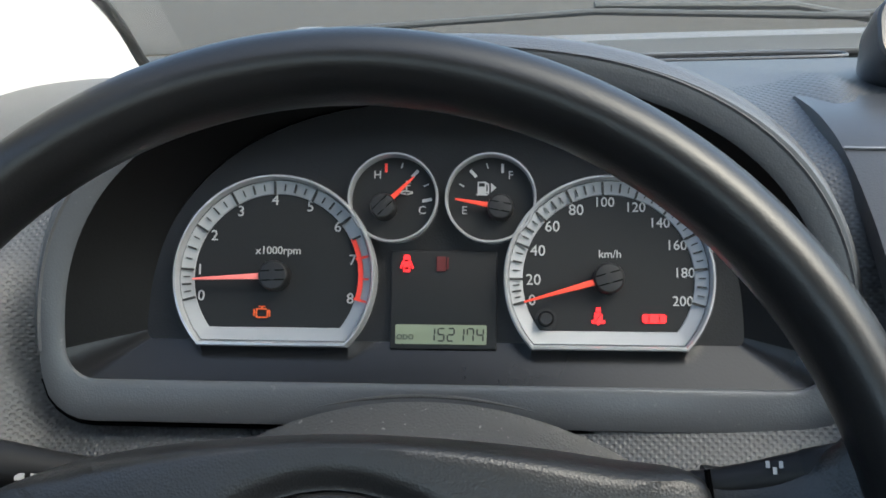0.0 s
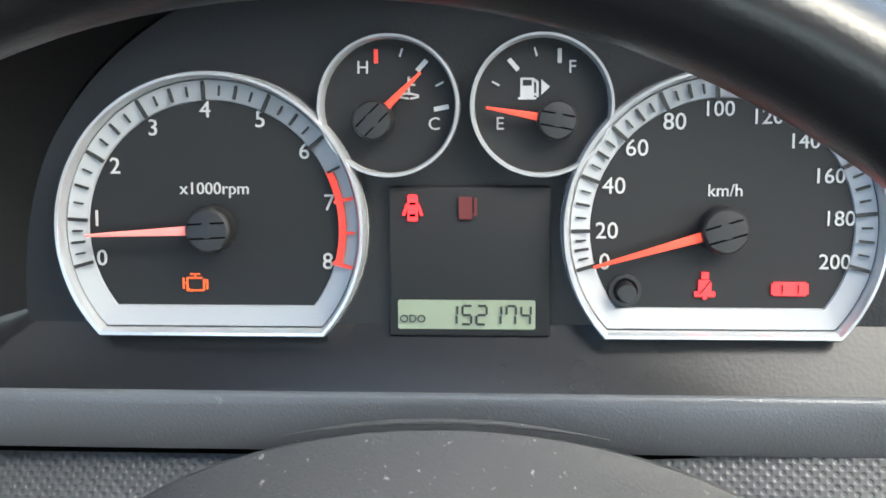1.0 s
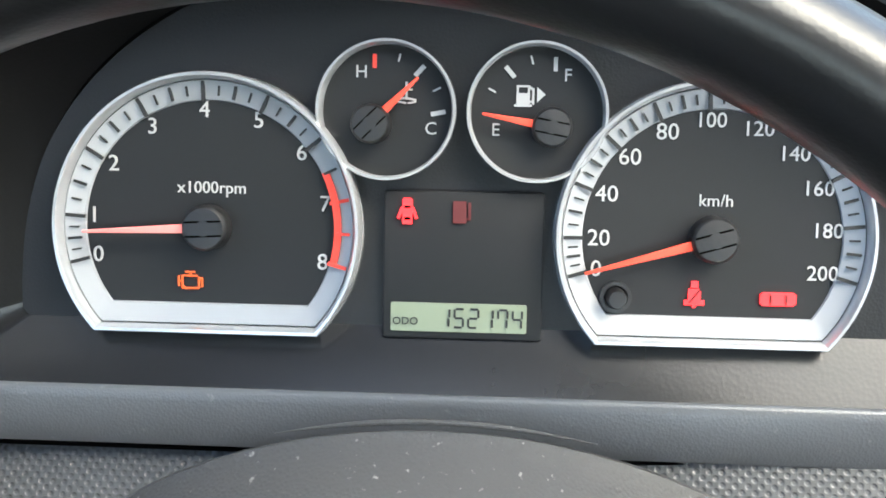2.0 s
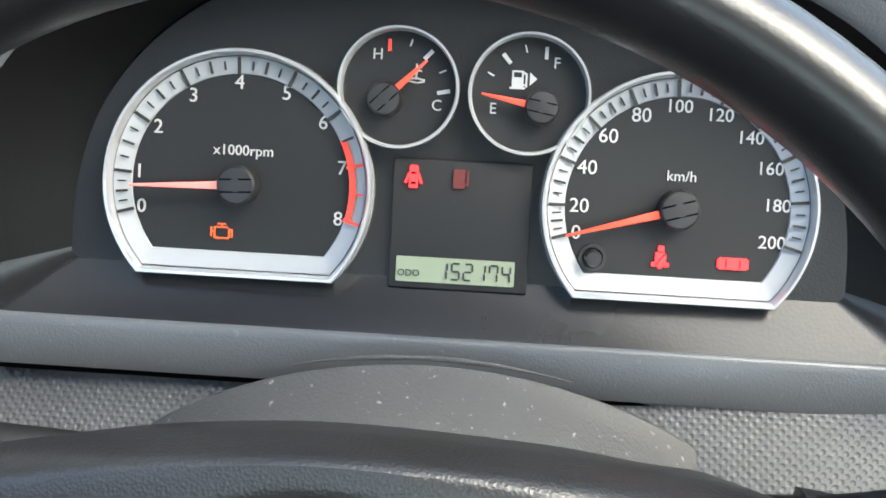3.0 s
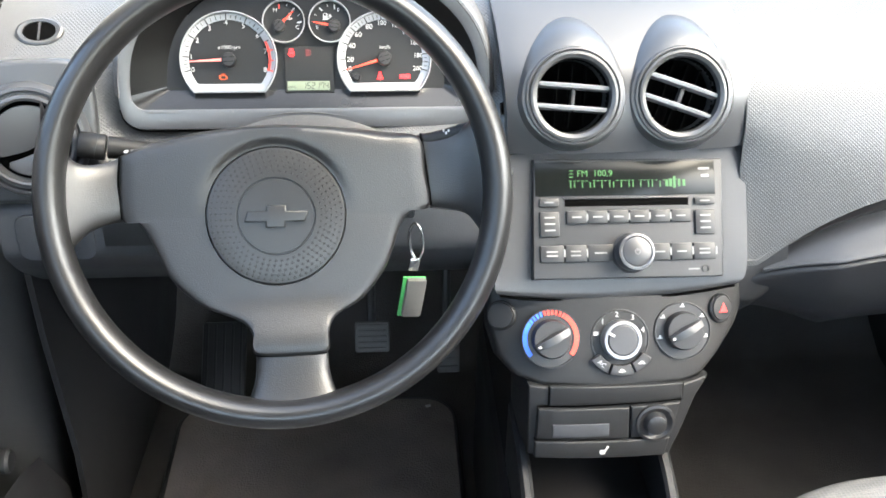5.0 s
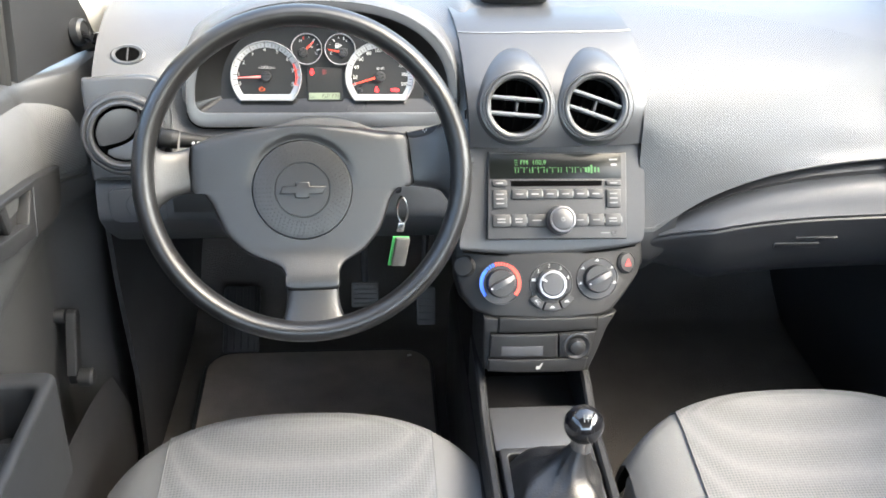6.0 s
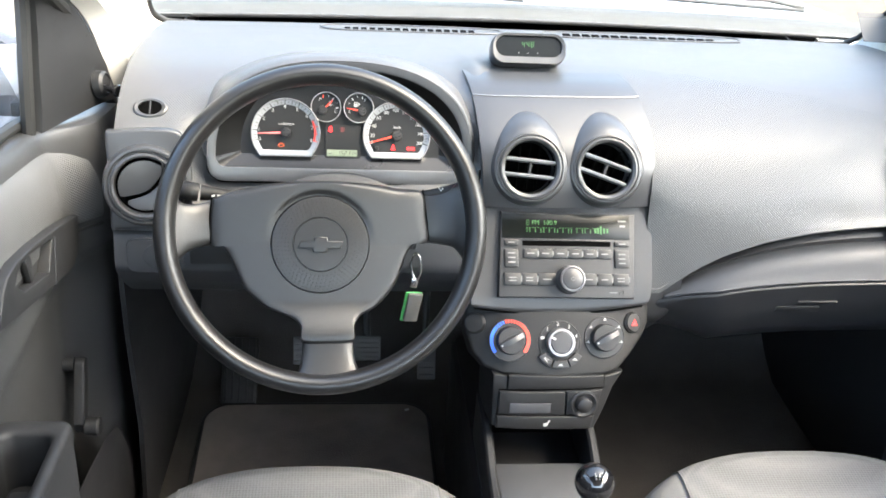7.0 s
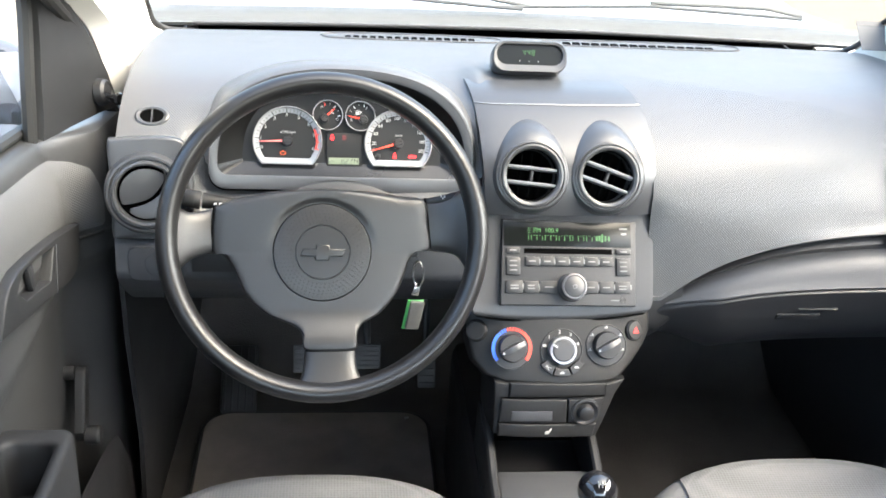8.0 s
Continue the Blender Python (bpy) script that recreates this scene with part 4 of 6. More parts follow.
# ---- round air vents ----
def air_vent(cx, cy, cz, lean, turn, label, hood=True, r=0.0405, yaw=0.0):
    m = leaning(cx, cy, cz, lean, yaw)
    vent = root("air_vent", (cx, cy, cz), label, "air vent", "round air vents")
    if hood:
        rows = []
        for grow, z in ((1.0, 0.008), (1.06, 0.0075), (1.14, 0.002), (1.22, -0.010), (1.24, -0.03)):
            rows.append([Vector((r * grow * math.cos(t) * (1.0 if math.sin(t) < 0 else 1 - 0.05 * math.sin(t)),
                                 r * grow * math.sin(t) * (1 + (0.42 * (grow - 1) / 0.24 if math.sin(t) > 0 else -0.05)),
                                 z - (0.020 * max(0, math.sin(t)) * ((grow - 1) / 0.24) ** 1.5)))
                         for t in [2 * math.pi * k / 64 for k in range(64)]])
        part("pod", sheet(rows, closed=True), M_STACK, vent, m=m)
    part("ring", lathe([(r * 1.0, -0.006), (r * 1.0, 0.0078), (r * 0.98, 0.0098), (r * 0.95, 0.0102), (r * 0.93, 0.0086), (r * 0.915, 0.0086), (r * 0.9, 0.0112), (r * 0.85, 0.0118), (r * 0.78, 0.0100), (r * 0.755, 0.006), (r * 0.74, -0.02)], 64), M_VENT, vent, "grey ring", m=m)
    part("throat", lathe([(0, -0.022), (r * 0.745, -0.022), (r * 0.75, 0.004)], 48), M_VOID, vent, m=m)
    t = m @ Matrix.Rotation(radians(turn), 4, "Z")
    for y in (-0.0098, 0.0082):
        w = math.sqrt((r * 0.76) ** 2 - y * y)
        rows = []
        for k in range(13):
            x = -w + 2 * w * k / 12
            z = 0.005 + 0.003 * (1 - (x / w) ** 2)
            rows.append([Vector((x, y + 0.0018, z - 0.004)), Vector((x, y + 0.0022, z)), Vector((x, y + 0.001, z + 0.0014)), Vector((x, y - 0.0012, z + 0.0008)), Vector((x, y - 0.003, z - 0.008))])
        part("slat", sheet(rows, 0.0008), M_SLAT, vent, "silver slat", m=t.copy())
    for x in (-0.012, 0.0, 0.012):
        part("inner_vane", box(x - 0.0006, x + 0.0006, -0.026, 0.026, -0.018, -0.006), M_VOID, vent, m=t.copy())
    part("slider", box(-0.0016, 0.0016, -0.013, 0.011, -0.004, 0.0045, 0.0006), M_BLACK, vent, m=t.copy())
    return vent


air_vent(-0.0515, -0.0305, 0.7075, 24, -5, "round air vent with silver slats, open")
air_vent(0.0395, -0.0305, 0.7075, 24, -19, "round air vent with silver slats, tilted open")

# ---- radio ----
RM = basis((-0.0011, -0.0643, 0.6083), (0.9990, 0.042, -0.027), (-0.002, 0.579, 0.8153))
RK = 6.96e-4
radio = root("car_radio", (0, -0.06, 0.56), "dark grey car radio with green display and silver volume knob", "radio")


def rp(px_x, px_y):
    """A place on the radio's face."""
    return (px_x - 1007.8) * RK, (466 - px_y) * RK * 0.973


plate = [rp(*p) for p in ((891, 390), (1129, 391), (1125, 542), (886, 541))]
part("faceplate", prism(plate, -0.01, 0.0035, 0.0012), M_RADIO, radio, m=RM)


def radio_box(name, a, b, z0, z1, mat, bevel=0.0006, label="", parent=None):
    x0, y0 = rp(a[0], b[1])
    x1, y1 = rp(b[0], a[1])
    return part(name, box(x0, x1, y0, y1, z0, z1, bevel), mat, parent or radio, label, m=RM)


screen = radio_box("display", (892, 394), (1119, 437), 0.003, 0.0042, M_SCREEN, 0.0003, "dark display with green figures")
part("display_text", moved(lettering("FM  100.9", 0.0078, 0.0001, "LEFT"), Matrix.Translation((*rp(944, 409), 0.0044))), M_GREEN, screen, m=RM, smooth=0)
part("display_mark", merge(*[moved(box(-0.0018, 0.0018, -0.0003, 0.0003, 0, 0.0003), Matrix.Translation((*rp(937, y), 0.0043))) for y in (405, 409, 413)]), M_GREEN, screen, m=RM, smooth=0)
bm = bmesh.new()
for k in range(30):
    x = 936 + k * 4.9
    if k % 6 < 5:
        bm = merge(bm, moved(box(-0.0011, 0.0011, -0.0003, 0.0003, 0, 0.0002), Matrix.Translation((*rp(x, 418), 0.0043))))
    if (k * 7) % 5 < 3:
        bm = merge(bm, moved(box(-0.0004, 0.0004, -0.0025, 0.0025, 0, 0.0002), Matrix.Translation((*rp(x, 423), 0.0043))))
part("display_scale", bm, M_GREEN, screen, m=RM, smooth=0)
part("display_level", merge(*[moved(box(-0.0011, 0.0011, -h, h, 0, 0.0002), Matrix.Translation((*rp(x, 423 - h / RK * 0.3), 0.0043))) for x, h in ((1057, 0.0028), (1062, 0.0034), (1067, 0.005), (1073, 0.0032), (1079, 0.0028))]), M_GREEN, screen, m=RM, smooth=0)
part("maker_marks", merge(moved(box(-0.005, 0.005, -0.0010, 0.0010, 0, 0.0002), Matrix.Translation((*rp(1105, 404), 0.0043))), moved(box(-0.0035, 0.0035, -0.0012, 0.0012, 0, 0.0002), Matrix.Translation((*rp(1106, 413), 0.0043)))), M_CAPTION, screen, m=RM, smooth=0)
radio_box("disc_slot", (928, 441), (1084, 450), 0.002, 0.0042, M_VOID, 0.0004)
radio_box("slot_lip", (926, 439), (1086, 441), 0.003, 0.0052, M_RADIO, 0.0003)


def button(a, b, bars=1, tall=0.0062):
    ob = radio_box("button", a, b, 0.002, tall, M_BUTTON, 0.0007)
    cx, cy = (a[0] + b[0]) / 2, (a[1] + b[1]) / 2
    wide = (b[0] - a[0]) * 0.24
    bm = bmesh.new()
    for k in range(bars):
        y = cy + (k - (bars - 1) / 2) * 5.2
        bm = merge(bm, moved(box(-wide * RK, wide * RK, -0.9 * RK, 0.9 * RK, 0, 0.0003), Matrix.Translation((*rp(cx, y), tall))))
    part("caption_bar", bm, M_CAPTION, ob, m=RM, smooth=0)
    return ob


button((896, 440), (920, 450))
button((1091, 441), (1117, 450))
for x0, x1 in ((896, 920), (1091, 1116)):
    radio_box("rocker", (x0, 457), (x1, 488), 0.002, 0.0062, M_BUTTON, 0.0008)
    part("caption_bar", merge(*[moved(box(-0.0045, 0.0045, -0.0007, 0.0007, 0, 0.0003), Matrix.Translation((*rp((x0 + x1) / 2, y), 0.0062))) for y in (464, 472, 480)]), M_CAPTION, radio, m=RM, smooth=0)
for k in range(6):
    button((929 + k * 26.2, 456), (929 + k * 26.2 + 25, 472))
    if k:
        part("divider_bar", moved(box(-0.0007, 0.0007, -0.003, 0.003, 0, 0.0004), Matrix.Translation((*rp(928.4 + k * 26.2, 464), 0.0062))), M_CAPTION, radio, m=RM, smooth=0)
for x0, x1, bars in ((895, 924, 2), (926, 952, 2), (954, 986, 1), (1032, 1057, 1), (1059, 1085, 1), (1087, 1115, 2)):
    button((x0, 499), (x1, 520), bars)
    part("divider_bar", moved(box(-0.0007, 0.0007, -0.0035, 0.0035, 0, 0.0004), Matrix.Translation((*rp(x1 + 1, 509), 0.0062))), M_CAPTION, radio, m=RM, smooth=0)
kx, ky = rp(1009, 510)
knob = part("volume_knob", moved(lathe([(0.0175, 0.002), (0.0172, 0.006), (0.016, 0.0075), (0.0158, 0.019), (0.0152, 0.0208), (0.0135, 0.0212), (0.0125, 0.0204), (0, 0.0212)], 56), Matrix.Translation((kx, ky, 0))), M_KNOBDARK, radio, "dark turned knob", m=RM)
part("knob_face", moved(lathe([(0.0124, 0.0207), (0.011, 0.0216), (0, 0.022)], 40), Matrix.Translation((kx, ky, 0))), M_KNOBFACE, knob, m=RM)
part("power_mark", merge(moved(tube([(0.0022 * math.cos(t), 0.0022 * math.sin(t), 0.022) for t in [radians(120 + 300 * k / 14) for k in range(15)]], 0.0003, 6), Matrix.Translation((kx, ky, 0))), moved(box(-0.0003, 0.0003, 0.0005, 0.0028, 0.0218, 0.0223), Matrix.Translation((kx, ky, 0)))), M_CAPTION, knob, m=RM, smooth=0)
ax, ay = rp(1103, 532)
part("aux_socket", moved(lathe([(0.0035, 0.003), (0.0035, 0.0044), (0.0022, 0.0044), (0.0020, 0.0), (0, 0.0)], 20), Matrix.Translation((ax, ay, 0))), M_BLACK, radio, m=RM)
part("aux_caption_bar", moved(box(-0.005, 0.005, -0.0006, 0.0006, 0, 0.0003), Matrix.Translation((*rp(1088, 532), 0.0034))), M_CAPTION, radio, m=RM, smooth=0)

# ---- heater panel ----
HM = basis((-0.0099, -0.1115, 0.5181), (0.9988, 0.0436, -0.0205), (0.0, 0.52, 0.854))
HK = 6.84e-4
heater = root("heater_panel", (0, -0.07, 0.43), "dark grey heater panel with three round knobs", "heater controls")


def hp(px_x, px_y):
    """A place on the heater panel's face."""
    return (px_x - 998) * HK, (618 - px_y) * HK


shape = [(836, 541), (838, 604), (848, 640), (868, 664), (900, 677), (1000, 684), (1085, 679), (1108, 672), (1136, 645), (1164, 612), (1178, 588), (1178, 506), (1142, 534), (1080, 553), (1000, 558), (920, 554)]
shape = [hp(*p) for p in shape]
def bend(x):
    """How far the heater panel falls back towards its ends."""
    return -0.018 * min(1.5, abs(x) / 0.105) ** 3


dense = []
for p, q in zip(shape, shape[1:] + shape[:1]):
    dense += [(p[0] + (q[0] - p[0]) * k / 6, p[1] + (q[1] - p[1]) * k / 6) for k in range(6)]
bm = prism(dense[::-1], -0.03, 0.0, 0.004)
bmesh.ops.subdivide_edges(bm, edges=[e for e in bm.edges if e.calc_length() > 0.03], cuts=5)
for v in bm.verts:
    v.co.z += bend(v.co.x)
part("panel", bm, M_CONSOLE, heater, m=HM)


def rotary(px_x, px_y, r, pointer, kind):
    x, y = hp(px_x, px_y)
    t = HM @ Matrix.Translation((x, y, 0))
    part("dial_recess", lathe([(r * 1.0, 0.0), (r * 0.99, 0.0008), (r * 0.96, 0.0009), (r * 0.94, -0.0002), (0, -0.0004)], 56), M_BLACK, heater, m=t.copy())
    if kind == "heat":
        for k in range(30):
            a = 215 - 250 * k / 29
            mat = M_BLUE if k < 11 else M_RED if k > 15 else M_PRINT
            bm = moved(box(r * 0.80, r * 0.955, -r * (0.065 if (k < 9 or k > 18) else 0.035), r * (0.065 if (k < 9 or k > 18) else 0.035), 0.0002, 0.0008), Matrix.Rotation(radians(a), 4, "Z"))
            if 11 <= k <= 15:
                mat = M_BLUE if k < 13 else M_RED
            part("scale_mark", bm, mat, heater, m=t.copy(), smooth=0)
    if kind == "fan":
        for k, text in enumerate(("", "1", "2", "3", "4")):
            a = radians(172 - 38 * k) if k else radians(165)
            if text:
                part("numeral", moved(lettering(text, 0.0065), Matrix.Translation((r * 0.83 * math.cos(a), r * 0.83 * math.sin(a), 0.0004))), M_PRINT, heater, m=t.copy(), smooth=0)
            else:
                part("numeral_bar", moved(box(-0.0022, 0.0022, -0.0016, 0.0016, 0.0002, 0.0006), Matrix.Translation((r * 0.83 * math.cos(a), r * 0.83 * math.sin(a), 0))), M_PRINT, heater, m=t.copy(), smooth=0)
    if kind == "mode":
        for a in (195, 145, 90, 35, -15):
            a = radians(a)
            part("symbol_bar", moved(merge(box(-0.0022, 0.0022, -0.0008, 0.0, 0.0002, 0.0006), box(-0.0003, 0.0012, 0.0, 0.0022, 0.0002, 0.0006)), Matrix.Translation((r * 0.84 * math.cos(a), r * 0.84 * math.sin(a), 0))), M_PRINT, heater, m=t.copy(), smooth=0)
    kr = r * 0.66
    if kind == "fan":
        knob = part("knob", lathe([(kr, 0), (kr * 0.99, 0.004), (kr * 0.97, 0.009), (kr * 0.93, 0.0105), (kr * 0.82, 0.0107), (kr * 0.78, 0.010), (0, 0.010)], 56), M_KNOB, heater, "silver-rimmed knob", m=t.copy())
        part("knob_face", lathe([(kr * 0.79, 0.010), (kr * 0.7, 0.0112), (0, 0.0116)], 40), M_KNOBFACE, knob, m=t.copy())
    else:
        knob = part("knob", lathe([(kr, 0), (kr * 0.99, 0.006), (kr * 0.92, 0.009), (0, 0.0095)], 56), M_BUTTON, heater, m=t.copy())
        g = t @ Matrix.Rotation(radians(pointer), 4, "Z")
        bm = sheet([[Vector((x, s * kr * 0.30 * (1 - 0.25 * abs(x) / kr), 0.004)), Vector((x, s * kr * 0.20 * (1 - 0.2 * abs(x) / kr), 0.0165 - 0.006 * (x / kr) ** 2))] for x in [kr * (-0.96 + 1.92 * k / 10) for k in range(11)] for s in (1,)], 0)
        bm2 = sheet([[Vector((x, -kr * 0.30 * (1 - 0.25 * abs(x) / kr), 0.004)), Vector((x, -kr * 0.20 * (1 - 0.2 * abs(x) / kr), 0.0165 - 0.006 * (x / kr) ** 2))] for x in [kr * (-0.96 + 1.92 * k / 10) for k in range(11)]], 0)
        bm3 = sheet([[Vector((x, kr * 0.20 * (1 - 0.2 * abs(x) / kr), 0.0165 - 0.006 * (x / kr) ** 2)), Vector((x, -kr * 0.20 * (1 - 0.2 * abs(x) / kr), 0.0165 - 0.006 * (x / kr) ** 2))] for x in [kr * (-0.96 + 1.92 * k / 10) for k in range(11)]], 0)
        part("grip", merge(bm, bm2, bm3), M_KNOBFACE, knob, m=g)
    g = t @ Matrix.Rotation(radians(pointer), 4, "Z")
    z = 0.0114 if kind == "fan" else 0.0125
    part("pointer_mark", box(kr * 0.5, kr * 0.85, -kr * 0.06, kr * 0.06, z - 0.001, z + 0.0009), M_PRINT, knob, m=g, smooth=0)


rotary(911, 618, 0.0258, 207, "heat")
rotary(1000, 622, 0.0262, 152, "fan")
rotary(1082, 614, 0.0255, 207, "mode")
# row of switches under the fan knob
cx, cy = hp(1000, 622)
for a0, a1 in ((212, 246), (250, 290), (294, 328)):
    pts = [(0.0222 * math.cos(radians(a)), 0.0222 * math.sin(radians(a))) for a in [a0 + (a1 - a0) * k / 8 for k in range(9)]]
    pts += [(0.0315 * math.cos(radians(a)), 0.0315 * math.sin(radians(a))) for a in [a1 - (a1 - a0) * k / 8 for k in range(9)]]
    switch = part("switch", moved(prism(pts[::-1], 0.0, 0.0045, 0.0007), Matrix.Translation((cx, cy, 0))), M_BLACK, heater, m=HM)
    a = radians((a0 + a1) / 2)
    t = Matrix.Translation((cx + 0.0268 * math.cos(a), cy + 0.0268 * math.sin(a), 0.0046))
    if a0 == 212:
        part("switch_caption", moved(lettering("AC", 0.0055), t @ Matrix.Rotation(radians(-42), 4, "Z")), M_PRINT, switch, m=HM, smooth=0)
    else:
        part("switch_caption", moved(merge(box(-0.003, 0.003, -0.0012, -0.0004, 0, 0.0003), box(-0.0015, 0.0018, -0.0004, 0.0012, 0, 0.0003)), t), M_PRINT, switch, m=HM, smooth=0)
for px_x, lit in ((852, False), (1140, True)):
    x, y = hp(px_x, 588)
    t = HM @ Matrix.Translation((x, y, bend(x) + 0.001)) @ Matrix.Rotation(math.copysign(0.42, x), 4, "Y")
    ob = part("hazard_switch" if lit else "blank_cover", lathe([(0.0132, -0.002), (0.0132, 0.0012), (0.0122, 0.0022), (0.0118, 0.0016), (0.0114, 0.0016), (0.0108, 0.0032), (0, 0.0042)], 44), M_BUTTON if lit else M_CONSOLE, heater, m=t.copy())
    if lit:
        tri = [(0.0058 * math.cos(radians(a)), 0.0058 * math.sin(radians(a)) - 0.001) for a in (90, 210, 330)]
        part("triangle", prism(tri, 0.003, 0.0045, 0.0003), M_HAZARD, ob, "red warning triangle", m=t.copy(), smooth=0)

# ---- lower console with ashtray, lighter and tray ----
console = root("centre_console", (0, -0.1, 0.0), "dark grey plastic centre console with open tray", "console")
FRONT = basis((-0.0225, -0.1395, 0.482), (0.9988, 0.0436, -0.0205), (0.0, 0.225, 0.974))


def front_plate(outline, z0, z1, bevel=0.0015, steps=4):
    """A plate of the console's front that falls back towards its ends like the heater panel above."""
    line = []
    for p, q in zip(outline, outline[1:] + outline[:1]):
        line += [(p[0] + (q[0] - p[0]) * k / steps, p[1] + (q[1] - p[1]) * k / steps) for k in range(steps)]
    bm = prism(line, z0, z1, bevel)
    for v in bm.verts:
        v.co.z -= 0.016 * (abs(v.co.x - 0.006) / 0.105) ** 3
    return bm


part("front_panel", front_plate([(-0.0655, -0.0640), (0.0625, -0.0690), (0.0725, -0.046), (0.084, -0.015), (0.096, 0.003), (0.072, -0.001), (0.012, -0.002), (-0.048, 0.001), (-0.0662, 0.003)], -0.09, -0.0035, 0.002), M_CONSOLE, console, m=FRONT)
part("upper_cover", front_plate([(-0.0488, -0.0155), (0.0706, -0.0145), (0.0700, 0.001), (-0.0484, 0.003)], -0.006, -0.0012), M_CONSOLE, console, m=FRONT)
for x0, x1, y in ((-0.0495, -0.0478, 0.003), (0.0698, 0.0714, 0.001)):
    part("cover_groove", front_plate([(x0, -0.016), (x1, -0.016), (x1, y), (x0, y)], -0.0042, -0.0030, 0.0), M_VOID, console, m=FRONT)
part("row_groove", front_plate([(-0.0590, -0.0178), (0.0700, -0.0160), (0.0700, -0.0142), (-0.0585, -0.0158)], -0.0042, -0.0026, 0.0), M_VOID, console, m=FRONT)
part("ashtray_front", front_plate([(-0.0600, -0.0466), (0.0226, -0.0476), (0.0212, -0.0176), (-0.0582, -0.0174)], -0.006, 0.0016), M_CONSOLE, console, m=FRONT)
part("ashtray_recess", front_plate([(-0.0460, -0.0442), (0.0040, -0.0442), (0.0040, -0.0318), (-0.0455, -0.0318)], -0.001, 0.0021, 0.0006), M_STRIP, console, m=FRONT)
part("lighter_panel", front_plate([(0.0244, -0.0476), (0.0610, -0.0474), (0.0680, -0.0162), (0.0232, -0.0176)], -0.006, 0.0012), M_CONSOLE, console, m=FRONT)
lighter = part("lighter", moved(lathe([(0.0175, 0.0), (0.0175, 0.0028), (0.0150, 0.0034), (0.0125, 0.0014), (0.0105, 0.0008), (0.0098, 0.0022), (0.0088, 0.0070), (0.0062, 0.0082), (0, 0.0082)], 36), Matrix.Translation((0.0452, -0.0335, 0))), M_BLACK, console, "gloss black lighter", m=FRONT)
part("lip_groove", front_plate([(-0.0610, -0.0490), (0.0610, -0.0500), (0.0612, -0.0480), (-0.0610, -0.0470)], -0.0042, -0.0024, 0.0), M_VOID, console, m=FRONT)
part("tray_lip", front_plate([(-0.0605, -0.0645), (0.0560, -0.0668), (0.0602, -0.0496), (-0.0605, -0.0486)], -0.010, 0.0022), M_CONSOLE, console, m=FRONT)
part("lip_symbol", merge(moved(box(-0.0024, 0.0024, -0.003, 0.001, 0.0022, 0.0026), Matrix.Translation((-0.0010, -0.0585, 0))), moved(box(-0.0008, 0.0008, -0.003, 0.003, 0.0022, 0.0026), Matrix.Translation((0.0024, -0.0565, 0)) @ Matrix.Rotation(radians(-30), 4, "Z"))), M_PRINT, console, m=FRONT, smooth=0)
# tunnel, tray and gear surround
part("tunnel", box(-0.085, 0.085, -0.75, 0.30, -0.11, 0.262, 0.02), M_CONSOLE, console, m=LOWER)
for x0, x1 in ((-0.078, -0.066), (0.062, 0.074)):
    rows = []
    for y, z in ((0.03, 0.338), (-0.04, 0.336), (-0.07, 0.328), (-0.10, 0.316), (-0.15, 0.308), (-0.35, 0.304), (-0.5, 0.30)):
        rows.append([Vector((x0, y, 0.24)), Vector((x0, y, z - 0.003)), Vector((x0 + 0.003, y, z)), Vector((x1 - 0.003, y, z)), Vector((x1, y, z - 0.003)), Vector((x1, y, 0.24))])
    part("side_rail", sheet(rows), M_CONSOLE, console, m=LOWER)
part("tray_floor", box(-0.067, 0.063, -0.085, 0.035, 0.264, 0.270), M_BLACK, console, m=LOWER)
part("tray_back", box(-0.067, 0.063, 0.02, 0.03, 0.264, 0.345), M_VOID, console, m=LOWER)
part("gear_plate", box(-0.064, 0.060, -0.162, -0.080, 0.286, 0.300, 0.003), M_STACK, console, "satin grey plate ahead of the gear lever", m=LOWER)
part("plate_behind", box(-0.064, 0.060, -0.48, -0.300, 0.286, 0.300, 0.003), M_STACK, console, m=LOWER)
frame_o, frame_i = rounded(-0.060, 0.058, -0.302, -0.164, 0.006), rounded(-0.050, 0.049, -0.292, -0.175, 0.005)
part("boot_frame", prism(frame_o, 0.285, 0.306, 0.002, [frame_i]), M_BLACK, console, m=LOWER)

gear = root("gear_lever", (0.0, -0.232, 0.295), "gear lever with glossy black ball knob and leatherette boot", "gear lever")
GT = Vector((0.024, -0.232, 0.402))
rows = []
for k in range(12):
    t = k / 11
    sec = []
    for j in range(48):
        a = 2 * math.pi * j / 48
        c, s = math.cos(a), math.sin(a)
        w = (1 - t) ** 1.25
        hx = 0.046 * w + 0.011
        hy = 0.054 * w + 0.011
        wob = 1 + 0.10 * math.sin(4 * a + 3 * t) * math.sin(math.pi * t) + 0.06 * math.sin(9 * a + 7 * t) * math.sin(math.pi * t)
        p = Vector((hx * math.copysign(abs(c) ** (0.55 + 0.45 * t), c) * wob, hy * math.copysign(abs(s) ** (0.55 + 0.45 * t), s) * wob, 0))
        base = Vector((0, -0.233, 0.296)).lerp(GT - Vector((0, 0, 0.03)), t)
        sec.append(base + p + Vector((0, 0, 0.012 * math.sin(math.pi * t * 2) * (1 - t))))
    rows.append(sec)
part("boot", sheet(rows, closed=True), M_BOOT, gear, "creased black leatherette boot", m=LOWER)
part("collar", tube([GT - Vector((0, 0, 0.036)), GT - Vector((0, 0, 0.014))], [0.0125, 0.0135], 24), M_STEEL, gear, "steel collar", m=LOWER)
bm = bmesh.new()
bmesh.ops.create_uvsphere(bm, u_segments=40, v_segments=24, radius=0.0232)
